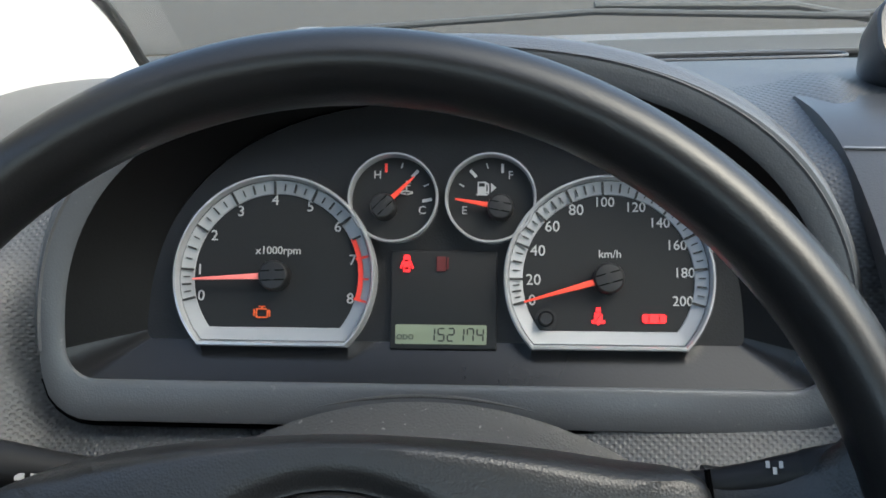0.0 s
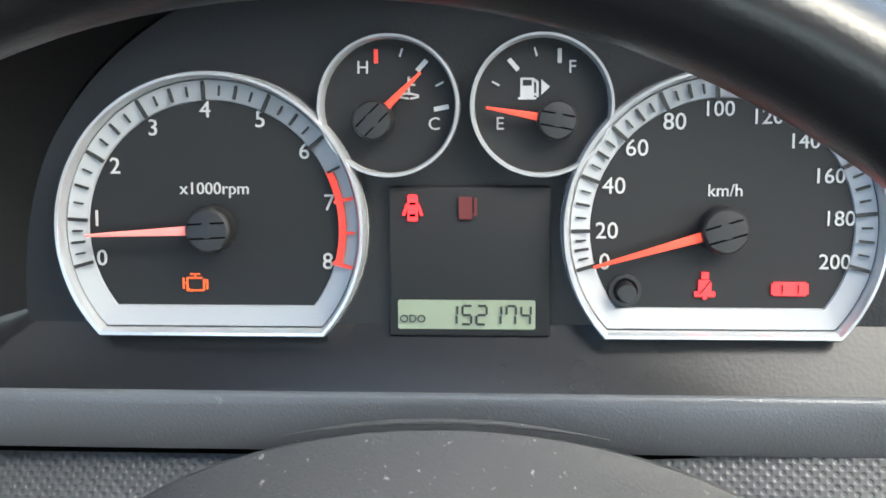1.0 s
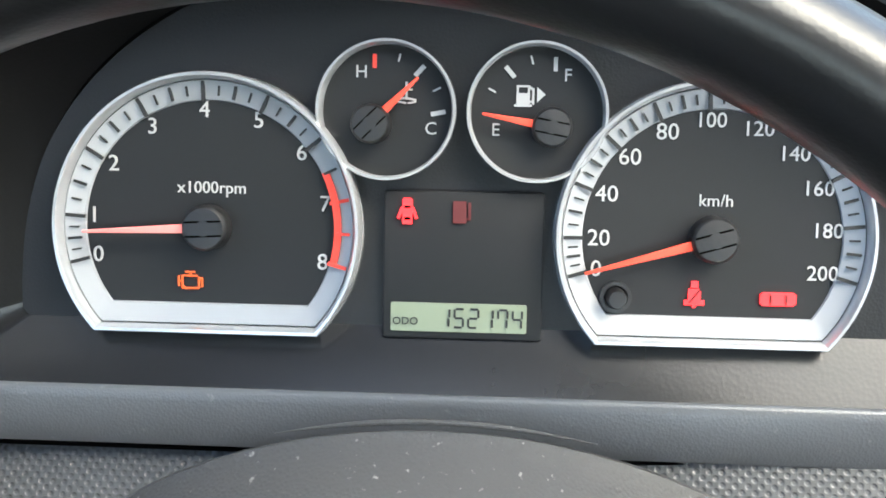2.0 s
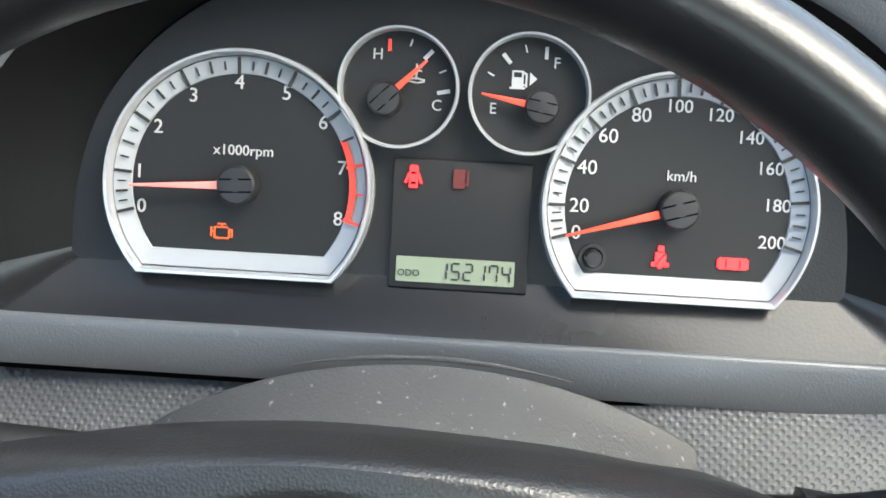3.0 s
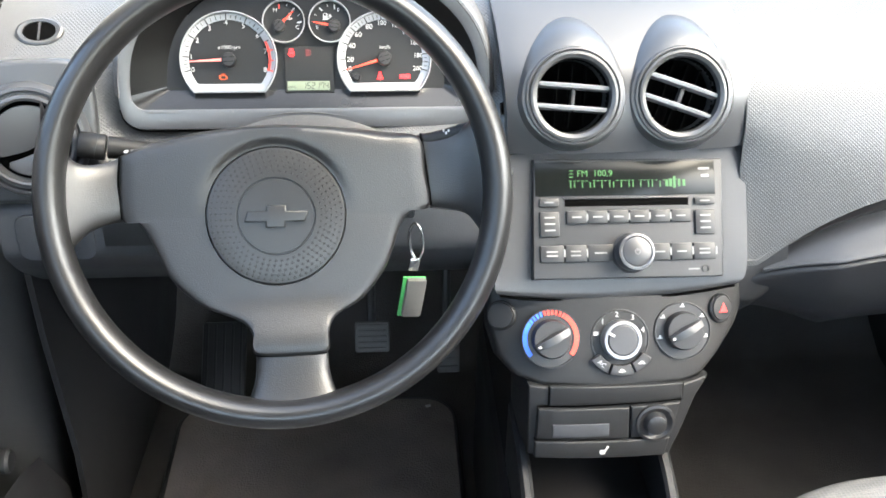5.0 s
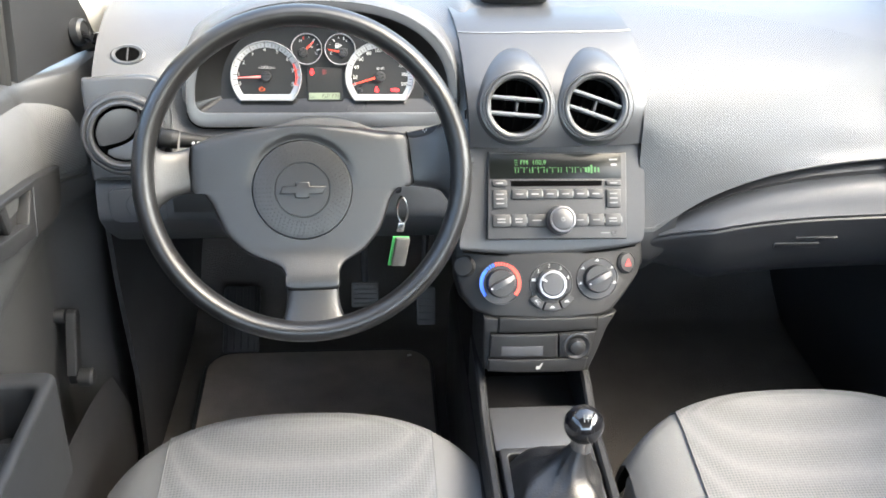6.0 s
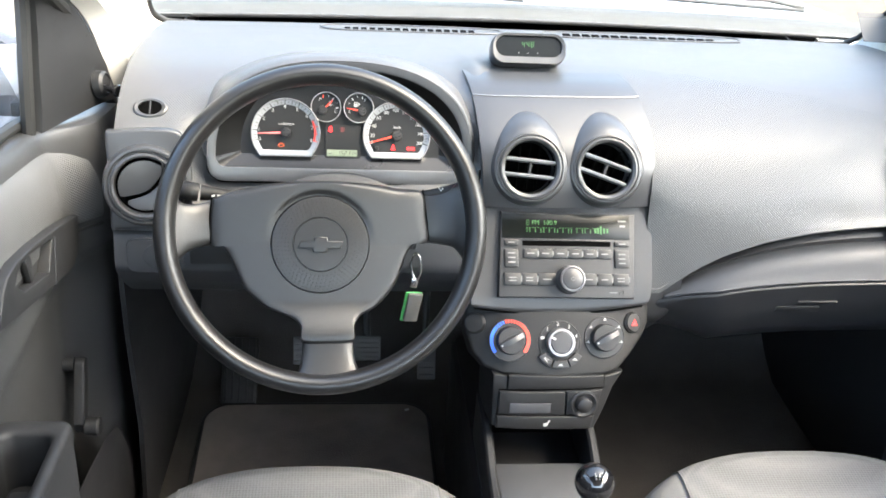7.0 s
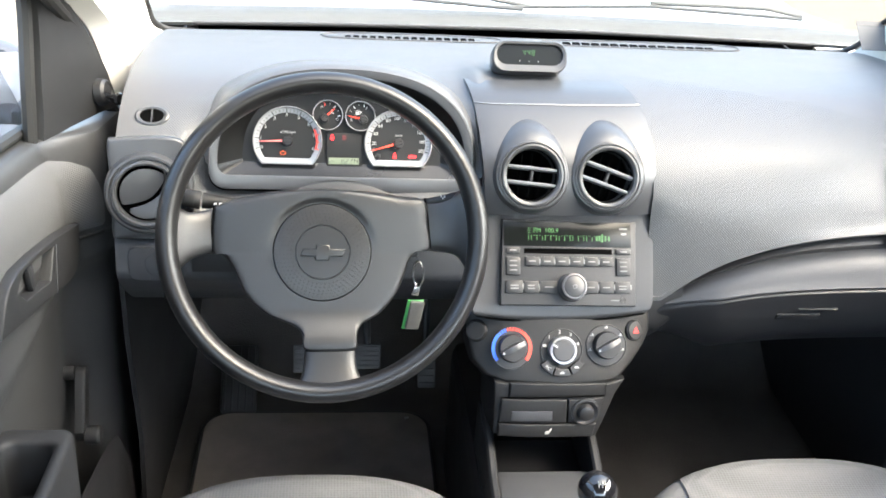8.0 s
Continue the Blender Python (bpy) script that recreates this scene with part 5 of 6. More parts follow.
bmesh.ops.scale(bm, vec=(1, 1, 0.97), verts=bm.verts)
part("knob", moved(bm, Matrix.Translation(GT)), M_GLOSS, gear, "glossy black ball knob", m=LOWER)
GM = pose(GT.x, GT.y - 0.006, GT.z, 20, 0, 0)
for x, y, w, h in ((-0.0042, 0, 0.0004, 0.0042), (0, 0, 0.0004, 0.0042), (0.0042, 0.0021, 0.0004, 0.0021), (0, 0, 0.0042, 0.0004)):
    part("pattern_bar", box(x - w, x + w, y - h, y + h, 0.0205, 0.0226), M_CAPTION, gear, m=LOWER @ GM, smooth=0)

# ---- passenger side: strip, glove box ----
glove = root("glove_box", (0.38, -0.04, 0.5), "blue-grey glove box under a curved trim strip", "glove box")


def strip_foot(x):
    return 0.59 - 0.038 * math.exp((0.137 - x) / 0.09)


def nearer(x, y):
    """The strip and the glove box door come forward from the end beside the heater panel."""
    return -0.040 + (y + 0.040) * min(1.0, 0.45 + 0.55 * (x - 0.12) / 0.07)


rows, ledge = [], []
for k in range(60):
    x = 0.130 + 0.489 * k / 59
    zt, zb = edge_height(x) - 0.014, strip_foot(x)
    zt = max(zt, zb + 0.004)
    h = zt - zb
    w = min(1.0, k / 14)
    ledge.append([Vector((x, -0.024, zt + 0.008 * w)), Vector((x, -0.040, zt)), Vector((x, -0.044, zt - h * 0.12)), Vector((x, -0.044, zt - h * 0.34))])
    rows.append(smooth_line([Vector((x, nearer(x, y), z)) for y, z in ((-0.034, zt - h * 0.26), (-0.052, zt - h * 0.24), (-0.063, zt - h * 0.30), (-0.071, zt - h * 0.5), (-0.077, zt - h * 0.78), (-0.081, zb + 0.002), (-0.082, zb), (-0.080, zb - 0.002))], 4))
part("trim_strip", sheet(rows, 0.003), M_STRIP, glove, "curved blue-grey trim strip")
# black here paints the shade below the overhanging pad
part("shade_ledge", sheet(ledge, 0.002), M_BLACK, glove, "ledge above the trim strip, coloured black as shade under the pad")
rows = []
for k in range(50):
    x = 0.108 + 0.512 * k / 49
    zb = strip_foot(x)
    drop = 0.12 * min(1, 0.55 + max(0, x - 0.137) / 0.16)
    rows.append(smooth_line([Vector((x, nearer(x, y), z)) for y, z in ((-0.070, zb - 0.001), (-0.082, zb - 0.004), (-0.081, zb - 0.012), (-0.066, zb - drop * 0.45), (-0.04, zb - drop * 0.8), (0.0, zb - drop), (0.12, zb - drop - 0.01))], 4))
part("door", sheet(rows, 0.003), M_GLOVE_SHADED, glove)
rows = []
for k in range(16):
    x = 0.100 + 0.050 * k / 15
    z = edge_height(x)
    rows.append(smooth_line([Vector((x, -0.046, z + 0.002)), Vector((x, -0.054, z - 0.001)), Vector((x, -0.058, z - 0.008)), Vector((x, -0.060, z - 0.024)), Vector((x, -0.057, z - 0.045)), Vector((x, -0.030, z - 0.075))], 4))
part("end_panel", sheet(rows, 0.003), M_LOWER, glove, "grey moulded end beside the heater panel")
part("handle_recess", moved(box(-0.028, 0.028, -0.006, 0.004, -0.005, 0.0008, 0.0003), leaning(0.300, -0.072, 0.540, -22)), M_GLOVE_SHADED, glove)
part("handle", moved(box(-0.026, 0.026, -0.0006, 0.0006, -0.003, 0.0010, 0.0003), leaning(0.322, -0.077, 0.553, -15)), M_GLOVE_SHADED, glove)

# ---- driver's side: lower panels, side vent, tweeter ----
knee = root("knee_panel", (-0.33, -0.02, 0.55), "dark blue-grey panel below the dashboard with a coin pocket", "knee panel")
rows = []
for k in range(40):
    x = -0.531 + 0.426 * k / 39
    rows.append(smooth_line([Vector((x, -0.045, 0.629)), Vector((x, -0.056, 0.622)), Vector((x, -0.062, 0.60)), Vector((x, -0.063, 0.585)), Vector((x, -0.055, 0.572)), Vector((x, -0.03, 0.545)), Vector((x, 0.03, 0.50)), Vector((x, 0.12, 0.47))], 4))
part("panel", sheet(rows, 0.003), M_STRIP, knee)
KM = leaning(-0.487, -0.0615, 0.600, 3)
part("coin_pocket", prism(rounded(-0.030, 0.034, -0.021, 0.021, 0.010), -0.002, 0.0018, 0.001), M_STRIP, knee, m=KM)
part("pocket_groove", prism(circle(0.006, 0, 0.017, 40), 0.001, 0.0026, 0.0008), M_STRIP, knee, m=KM)
part("switch_panel", moved(box(-0.03, 0.03, -0.012, 0.012, -0.002, 0.0025, 0.001), leaning(-0.415, -0.0625, 0.604, 3)), M_LOWER, knee)
pod = root("side_vent_pod", (-0.49, -0.03, 0.66), "round closed side air vent in a satin grey pod", "air vent")


def side_vent(cx, parent, mirror=1):
    m = leaning(cx, -0.047, 0.684, 14, 6 * mirror)
    plate = [(-0.040, 0.03), (-0.040, -0.02), (-0.040, -0.05), (-0.03, -0.052), (0.042, -0.052), (0.048, -0.045), (0.052, 0.03), (0.046, 0.05), (0.03, 0.062), (-0.03, 0.062), (-0.040, 0.058)]
    plate = [(x * mirror, y) for x, y in plate]
    part("plate", prism([(p.x, p.y) for p in smooth_line([(*q, 0) for q in plate + plate[:1]], 4)[:-1]], -0.012, 0.0, 0.004), M_STACK, parent, m=m)
    part("collar", lathe([(0.047, -0.004), (0.046, 0.006), (0.0435, 0.0105), (0.041, 0.011), (0.0395, 0.008), (0.0385, 0.008), (0.0375, 0.0125), (0.035, 0.0135), (0.033, 0.0125), (0.032, 0.002)], 64), M_STACK, parent, m=m)
    part("throat", lathe([(0, 0.0008), (0.032, 0.0008), (0.0325, 0.004)], 48), M_VOID, parent, m=m)
    t = m @ Matrix.Rotation(radians(32 * mirror), 4, "Z")
    for s in (1, -1):
        pts = [(0.0292 * math.cos(radians(a)), s * 0.0292 * math.sin(radians(a))) for a in range(8 if s > 0 else 14, 173 if s > 0 else 167, 6)]
        pts = pts + [(p.x, p.y) for p in smooth_line([(-0.028, 0.003, 0), (0, -0.006, 0), (0.028, 0.003, 0)] if s > 0 else [(-0.028, -0.004, 0), (0, -0.0105, 0), (0.028, -0.004, 0)], 6)][1:-1]
        if s < 0:
            pts = pts[::-1]
        part("flap", moved(prism(pts, 0.0, 0.0015, 0.0005), Matrix.Translation((0, 0, 0.004 + 0.002 * s)) @ Matrix.Rotation(radians(7 * s), 4, "X")), M_STACK, parent, "closed grey flap", m=t.copy())


side_vent(-0.492, pod)
pod_r = root("side_vent_pod", (0.49, -0.03, 0.66), "round side air vent pod at the passenger's end", "air vent")
side_vent(0.455, pod_r, -1)
tweeter = root("demist_outlet", (-0.493, 0.03, 0.748), "small oval demister outlet in the dashboard top", "air outlet")
TM = Matrix.Translation((-0.494, 0.027, 0.7475)) @ Matrix.Rotation(radians(38), 4, "X") @ Matrix.Diagonal((0.92, 0.62, 1, 1))
part("collar", lathe([(0.0215, -0.008), (0.0212, 0.0012), (0.019, 0.0022), (0.0152, 0.0015), (0.0146, 0.0)], 48), M_STACK, tweeter, m=TM.copy())
part("throat", lathe([(0, 0.0008), (0.0146, 0.0008), (0.0150, 0.0016)], 32), M_VOID, tweeter, m=TM.copy())
part("vane", box(-0.0008, 0.0008, -0.0135, 0.0135, -0.005, 0.0022), M_STACK, tweeter, m=TM.copy())

# ---- floor, firewall, mats, pedals ----
floor = root("floor", (0, 0, 0), "dark carpeted car floor rising to the toe board", "floor", kind="structure")
rows = []
for k in range(31):
    x = -0.72 + 1.50 * k / 30
    rows.append(smooth_line([Vector((x, y, z)) for y, z in ((-2.0, 0.0), (-0.8, 0.0), (0.0, 0.0), (0.42, 0.0), (0.52, 0.03), (0.62, 0.14), (0.72, 0.32), (0.74, 0.52))], 6))
part("carpet", sheet(rows, 0.01), M_CARPET, floor, m=LOWER)
mat_thing = root("floor_mat", (-0.3, 0.2, 0.006), "worn brown-grey carpet mat in the driver's footwell", "mat")
bm = prism(rounded(-0.515, -0.105, -0.10, 0.42, 0.05), 0.008, 0.016, 0.003)
part("mat", bm, M_MAT, mat_thing, m=LOWER)
part("binding", tube([(x, y, 0.012) for x, y in rounded(-0.515, -0.105, -0.10, 0.42, 0.05)], 0.005, 8, closed=True), M_RUBBER, mat_thing, m=LOWER)
litter = root("paper_scrap", (-0.144, 0.398, 0.016), "tiny white paper scrap on the floor", "litter")
part("scrap", moved(box(-0.004, 0.004, -0.002, 0.002, 0, 0.002, 0.0005), pose(-0.144, 0.398, 0.017, 8, 0, 20)), M_PRINT, litter, m=LOWER)
for x, w, h, y, z, label in ((-0.325, 0.024, 0.024, 0.32, 0.205, "ribbed grey clutch pedal"), (-0.224, 0.023, 0.021, 0.32, 0.21, "ribbed grey brake pedal"), (-0.119, 0.016, 0.033, 0.34, 0.17, "ribbed grey accelerator pedal")):
    pedal = root("pedal", (x, y, z), label, "pedal", "pedals")
    pm = LOWER @ leaning(x, y, z, 25)
    part("pad", box(-w, w, -h, h, -0.004, 0.004, 0.003), M_PEDAL, pedal, m=pm)
    for k in range(5):
        yy = -h * 0.75 + 1.5 * h * k / 4
        part("rib", box(-w * 0.85, w * 0.85, yy - 0.0022, yy + 0.0022, 0.0035, 0.0065, 0.0008), M_PEDAL, pedal, m=pm)
    part("arm", tube(smooth_line([(x, y + 0.006, z), (x, y + 0.06, z + 0.08), (x + 0.01, y + 0.12, z + 0.25)], 4), 0.006, 8), M_BLACK, pedal, m=LOWER)
rest = root("foot_rest", (-0.456, 0.44, 0.06), "ribbed black foot rest beside the clutch", "foot rest")
part("plate", moved(box(-0.034, 0.034, -0.065, 0.065, -0.01, 0.0, 0.006), LOWER @ leaning(-0.456, 0.46, 0.065, 50)), M_BLACK, rest)
for k in range(5):
    part("rib", moved(box(-0.026 + 0.013 * k - 0.002, -0.026 + 0.013 * k + 0.002, -0.06, 0.06, -0.001, 0.003, 0.001), LOWER @ leaning(-0.456, 0.46, 0.065, 50)), M_LOWER, rest)


# ---- seats ----
def seat(cx, label, ahead=0.0, rise=0.0):
    thing = root("car_seat", (cx, -0.4, 0.0), label, "seat", "front seats")
    half = 0.222

    def skin(u0, u1, lift, n=20):
        rows = []
        for j in range(28):
            t = j / 27
            sec = []
            for k in range(n + 1):
                u = u0 + (u1 - u0) * k / n
                front = -0.135 - 0.075 * abs(u) ** 2.6
                y = front - (0.62) * max(0, t - 0.18) / 0.82
                if t < 0.18:
                    a = (1 - t / 0.18) * math.pi / 2
                    y = front - 0.05 * (1 - math.sin(a) ) + 0.006
                    z = 0.352 - 0.11 * (1 - math.cos(a))
                else:
                    y = front - 0.044 - 0.60 * (t - 0.18) / 0.82
                    z = 0.352 - 0.03 * ((t - 0.18) / 0.82)
                z -= 0.012 * (1 - u * u) * max(0, t - 0.2)
                z -= 0.035 * abs(u) ** 6 + 0.012 * abs(u) ** 2.5
                sec.append(Vector((cx + half * u, y + ahead, z + lift + rise)))
            rows.append(sec)
        return rows
    part("cushion", sheet(skin(-0.69, 0.69, 0.002), 0.004), M_SEAT, thing, "light grey woven cushion")
    part("bolster", sheet(skin(-1.0, -0.64, 0.0006), 0.004), M_BOLSTER, thing, "plain grey side bolster")
    part("bolster", sheet(skin(0.64, 1.0, 0.0006), 0.004), M_BOLSTER, thing, "plain grey side bolster")
    for s in (-1, 1):
        part("side", box(min(cx + s * half * 0.93, cx + s * half * 1.0), max(cx + s * half * 0.93, cx + s * half * 1.0), -0.80 + ahead, -0.245 + ahead, 0.14, 0.305, 0.008), M_BOLSTER, thing)
    part("base", box(cx - 0.2, cx + 0.2, -0.78, -0.19, 0.05, 0.26, 0.02), M_BLACK, thing)
    part("seam", tube([v + Vector((0, 0, 0.001)) for v in [r[0] for r in skin(-0.69, -0.6, 0.002, 1)]], 0.0007, 6), M_BOLSTER, thing)
    part("seam", tube([r[1] for r in skin(0.6, 0.69, 0.002, 1)], 0.0007, 6), M_BOLSTER, thing)
    for s in (-0.16, 0.16):
        part("runner", box(cx + s - 0.02, cx + s + 0.02, -0.85, -0.16, 0.0, 0.055, 0.005), M_BLACK, thing)
    return thing


seat(-0.304, "driver's seat with light grey woven cloth cushion", 0.012, 0.012)
seat(0.306, "passenger seat with light grey woven cloth cushion", 0.032, 0.012)

# ---- doors ----
def swell(y):
    """How far the trim curves in towards the dashboard's end."""
    t = min(1.0, max(0.0, (y + 0.045) / 0.09))
    return 0.046 * t * t * (3 - 2 * t)


def door(side):
    thing = root("door_left" if side < 0 else "door_right", (side * 0.62, -0.4, 0.1), "dark grey door trim with grained insert and window crank" if side < 0 else "dark grey passenger door trim", "door", kind="structure")
    sx = lambda x: side * x
    rows = []
    for k in range(151):
        y = 0.185 - 0.01 * k
        top = 0.736 - 0.175 * (y + 0.02)
        b = swell(y) * (1.0 if side < 0 else 0.65)
        rows.append(smooth_line([Vector((sx(0.655), y, top - 0.004)), Vector((sx(0.62 - b), y, top)), Vector((sx(0.604 - b), y, top - 0.012)), Vector((sx(0.598 - b), y, top - 0.06)), Vector((sx(0.594 - b), y, 0.62)), Vector((sx(0.592 - b), y, 0.58)), Vector((sx(0.605 - b), y, 0.54)), Vector((sx(0.612 - b), y, 0.40)), Vector((sx(0.612 - b), y, 0.2)), Vector((sx(0.60 - b * 0.6), y, 0.06))], 4))
    part("trim_panel", sheet(rows, 0.004), M_DOOR, thing)
    return thing


left_door = door(-1)
door(1)
# door trim details; the belt line and all its lines rise towards the rear
DM = Matrix.Translation((-0.588, 0, 0)) @ Matrix.Rotation(radians(90), 4, "Z") @ Matrix.Rotation(radians(90), 4, "X")
rows = []
for k in range(40):
    y = 0.012 - 0.72 * k / 39
    top = 0.716 - 0.175 * y - 0.02 * math.exp((y - 0.012) * 40)
    low = 0.612 - 0.155 * y
    rows.append([Vector((x + swell(y), y, z)) for x, z in ((-0.606, low), (-0.592, low + 0.002), (-0.588, low + 0.008), (-0.587, low + (top - low) * 0.5), (-0.591, top - 0.025), (-0.5985, top - 0.008), (-0.606, top))])
part("insert", sheet(rows, 0.003), M_DOORGRAIN, left_door, "grey grained door insert")
part("insert_edge", tube([r[2] + Vector((-0.003, 0, -0.014)) for r in rows], 0.002, 8), M_RUBBER, left_door)


def soft(points):
    return [(p.x, p.y) for p in smooth_line([(*q, 0) for q in points + points[:1]], 5)[:-1]]


pull = [(-0.027, 0.634), (-0.1105, 0.6606), (-0.19, 0.6817), (-0.243, 0.6926), (-0.272, 0.692), (-0.286, 0.6856), (-0.3127, 0.6592), (-0.25, 0.6402), (-0.1674, 0.6157), (-0.093, 0.5928), (-0.062, 0.588), (-0.046, 0.594), (-0.0374, 0.6062)]
recess = [(-0.1293, 0.6575), (-0.195, 0.6765), (-0.2265, 0.6835), (-0.245, 0.6805), (-0.2543, 0.6745), (-0.2333, 0.6542), (-0.1535, 0.6302)]
part("handle_plate", prism(pull, -0.004, 0.012, 0.0018, [recess]), M_LOWER, left_door, "dark door handle surround", m=DM)
part("handle_cup", prism(recess, -0.006, -0.001), M_BLACK, left_door, m=DM)
part("pull_lever", moved(box(-0.008, 0.008, -0.019, 0.014, 0.0, 0.008, 0.003), Matrix.Translation((-0.196, 0.662, 0.0)) @ Matrix.Rotation(radians(14), 4, "Z")), M_LOWER, left_door, "dark door pull", m=DM)
part("plate_groove", moved(box(-0.001, 0.001, -0.027, 0.026, 0.010, 0.0126, 0.0004), Matrix.Translation((-0.1300, 0.632, 0.0)) @ Matrix.Rotation(radians(-18), 4, "Z")), M_STRIP, left_door, m=DM)
arm = soft([(-0.013, 0.003), (-0.010, 0.070), (-0.006, 0.082), (0.004, 0.084), (0.011, 0.076), (0.010, 0.03), (0.011, -0.004), (0.0, -0.010)])
crank = part("window_crank", moved(prism(arm, 0.010, 0.022, 0.003), Matrix.Translation((-0.0766, 0.366, -0.018)) @ Matrix.Rotation(radians(-26), 4, "Z")), M_LOWER, left_door, "dark grey window crank", m=DM)
part("crank_boss", moved(lathe([(0.0095, -0.03), (0.009, 0.004), (0.0, 0.005)], 32), Matrix.Translation((-0.044, 0.435, -0.014))), M_LOWER, crank, m=DM)
part("crank_knob", moved(lathe([(0.008, 0.018), (0.0115, 0.021), (0.012, 0.036), (0.010, 0.039), (0, 0.040)], 32), Matrix.Translation((-0.0766, 0.364, -0.018))), M_LOWER, crank, m=DM)
# armrest with its pull bowl
bowl_o = rounded(-0.612, -0.536, -0.80, -0.268, 0.014)
bowl_i = rounded(-0.598, -0.550, -0.60, -0.292, 0.012)
tilt = Matrix.Translation((-0.57, -0.28, 0.528)) @ Matrix.Rotation(radians(-4), 4, "X") @ Matrix.Translation((0.57, 0.28, 0))
part("armrest", moved(prism(bowl_o, -0.12, 0.0, 0.006, [bowl_i]), tilt), M_LOWER, left_door, "dark armrest with a deep pull bowl")
part("bowl_floor", moved(box(-0.60, -0.548, -0.602, -0.290, -0.075, -0.065), tilt), M_LOWER, left_door)
part("bowl_grip", moved(box(-0.585, -0.566, -0.56, -0.33, -0.066, -0.040, 0.004), tilt), M_LOWER, left_door)
rows = []
for k in range(18):
    y = 0.0 - 0.7 * k / 17
    top = 0.322 + 0.10 * (1 - math.exp(y * 5)) - 0.06 * math.exp(y * 60)
    rows.append([Vector((-0.608, y, 0.05)), Vector((-0.568, y, 0.08)), Vector((-0.556, y, top - 0.14)), Vector((-0.553, y, top - 0.01)), Vector((-0.557, y, top)), Vector((-0.562, y, top - 0.01))])
part("map_pocket", sheet(rows, 0.003), M_BLACK, left_door, "dark moulded map pocket")
for side in (-1, 1):
    post = root("hinge_pillar", (side * 0.6, 0.19, 0.0), "dark hinge pillar between door and dashboard", "pillar", kind="structure")
    part("post", box(min(side * 0.552, side * 0.70), max(side * 0.552, side * 0.70), 0.16, 0.24, 0.0, 0.70, 0.01), M_BLACK, post)

# kick panels beside the footwells
for side in (-1, 1):
    kick = root("kick_panel", (side * 0.56, 0.3, 0.2), "dark plastic kick panel beside the footwell", "side panel", kind="structure")
    rows = []
    for k in range(20):
        y = 0.0 + 0.74 * k / 19
        rows.append([Vector((side * (0.555 - 0.02 * k / 19), y, 0.0)), Vector((side * (0.545 - 0.03 * k / 19), y, 0.15)), Vector((side * (0.54 - 0.04 * k / 19 + 0.008 * math.sin(k * 0.6)), y, 0.3)), Vector((side * (0.545 - 0.03 * k / 19), y, 0.45)), Vector((side * 0.545, y, 0.68))])
    part("panel", sheet(rows, 0.006), M_LOWER, kick)

# ---- pillars, mirror, glass, roof ----
sail = root("mirror_sail_panel", (-0.59, 0.05, 0.73), "dark grey mirror corner panel with an adjusting lever", "door trim")
rows = [[Vector(p) for p in r] for r in (
    ((-0.622, -0.024, 0.730), (-0.606, -0.022, 0.733), (-0.590, 0.03, 0.731), (-0.574, 0.10, 0.722), (-0.562, 0.175, 0.705), (-0.58, 0.19, 0.70)),
    ((-0.620, -0.018, 0.765), (-0.604, -0.016, 0.765), (-0.592, 0.03, 0.765), (-0.580, 0.08, 0.765), (-0.568, 0.135, 0.762), (-0.58, 0.15, 0.76)),
    ((-0.618, -0.014, 0.80), (-0.603, -0.012, 0.80), (-0.594, 0.02, 0.802), (-0.586, 0.055, 0.806), (-0.574, 0.100, 0.812), (-0.585, 0.112, 0.812)),
    ((-0.616, -0.008, 0.85), (-0.600, -0.007, 0.85), (-0.594, 0.01, 0.852), (-0.588, 0.03, 0.855), (-0.577, 0.050, 0.858), (-0.587, 0.06, 0.86)),
    ((-0.612, -0.010, 0.90), (-0.598, -0.009, 0.90), (-0.594, -0.008, 0.90), (-0.588, -0.006, 0.90), (-0.580, -0.004, 0.90), (-0.588, 0.0, 0.90)),
    ((-0.605, -0.06, 0.95), (-0.596, -0.058, 0.95), (-0.592, -0.055, 0.95), (-0.588, -0.053, 0.95), (-0.580, -0.05, 0.95), (-0.588, -0.045, 0.95)))]
part("panel", sheet([list(r) for r in zip(*[smooth_line([row[i] for row in rows], 3) for i in range(6)])], 0.003), M_BUTTON, sail)
part("lever_boot", moved(lathe([(0.017, -0.004), (0.0155, 0.005), (0.012, 0.008), (0.010, 0.006), (0.0, 0.007)], 32), Matrix.Translation((-0.565, 0.103, 0.748)) @ Matrix.Rotation(radians(78), 4, "Y") @ Matrix.Rotation(radians(12), 4, "X")), M_BUTTON, sail)
part("lever", tube(smooth_line([(-0.564, 0.101, 0.748), (-0.552, 0.088, 0.747), (-0.538, 0.076, 0.749)], 4), [0.004, 0.004, 0.004, 0.004, 0.0042, 0.0048, 0.006, 0.0078, 0.0066], 14), M_GLOSS, sail)

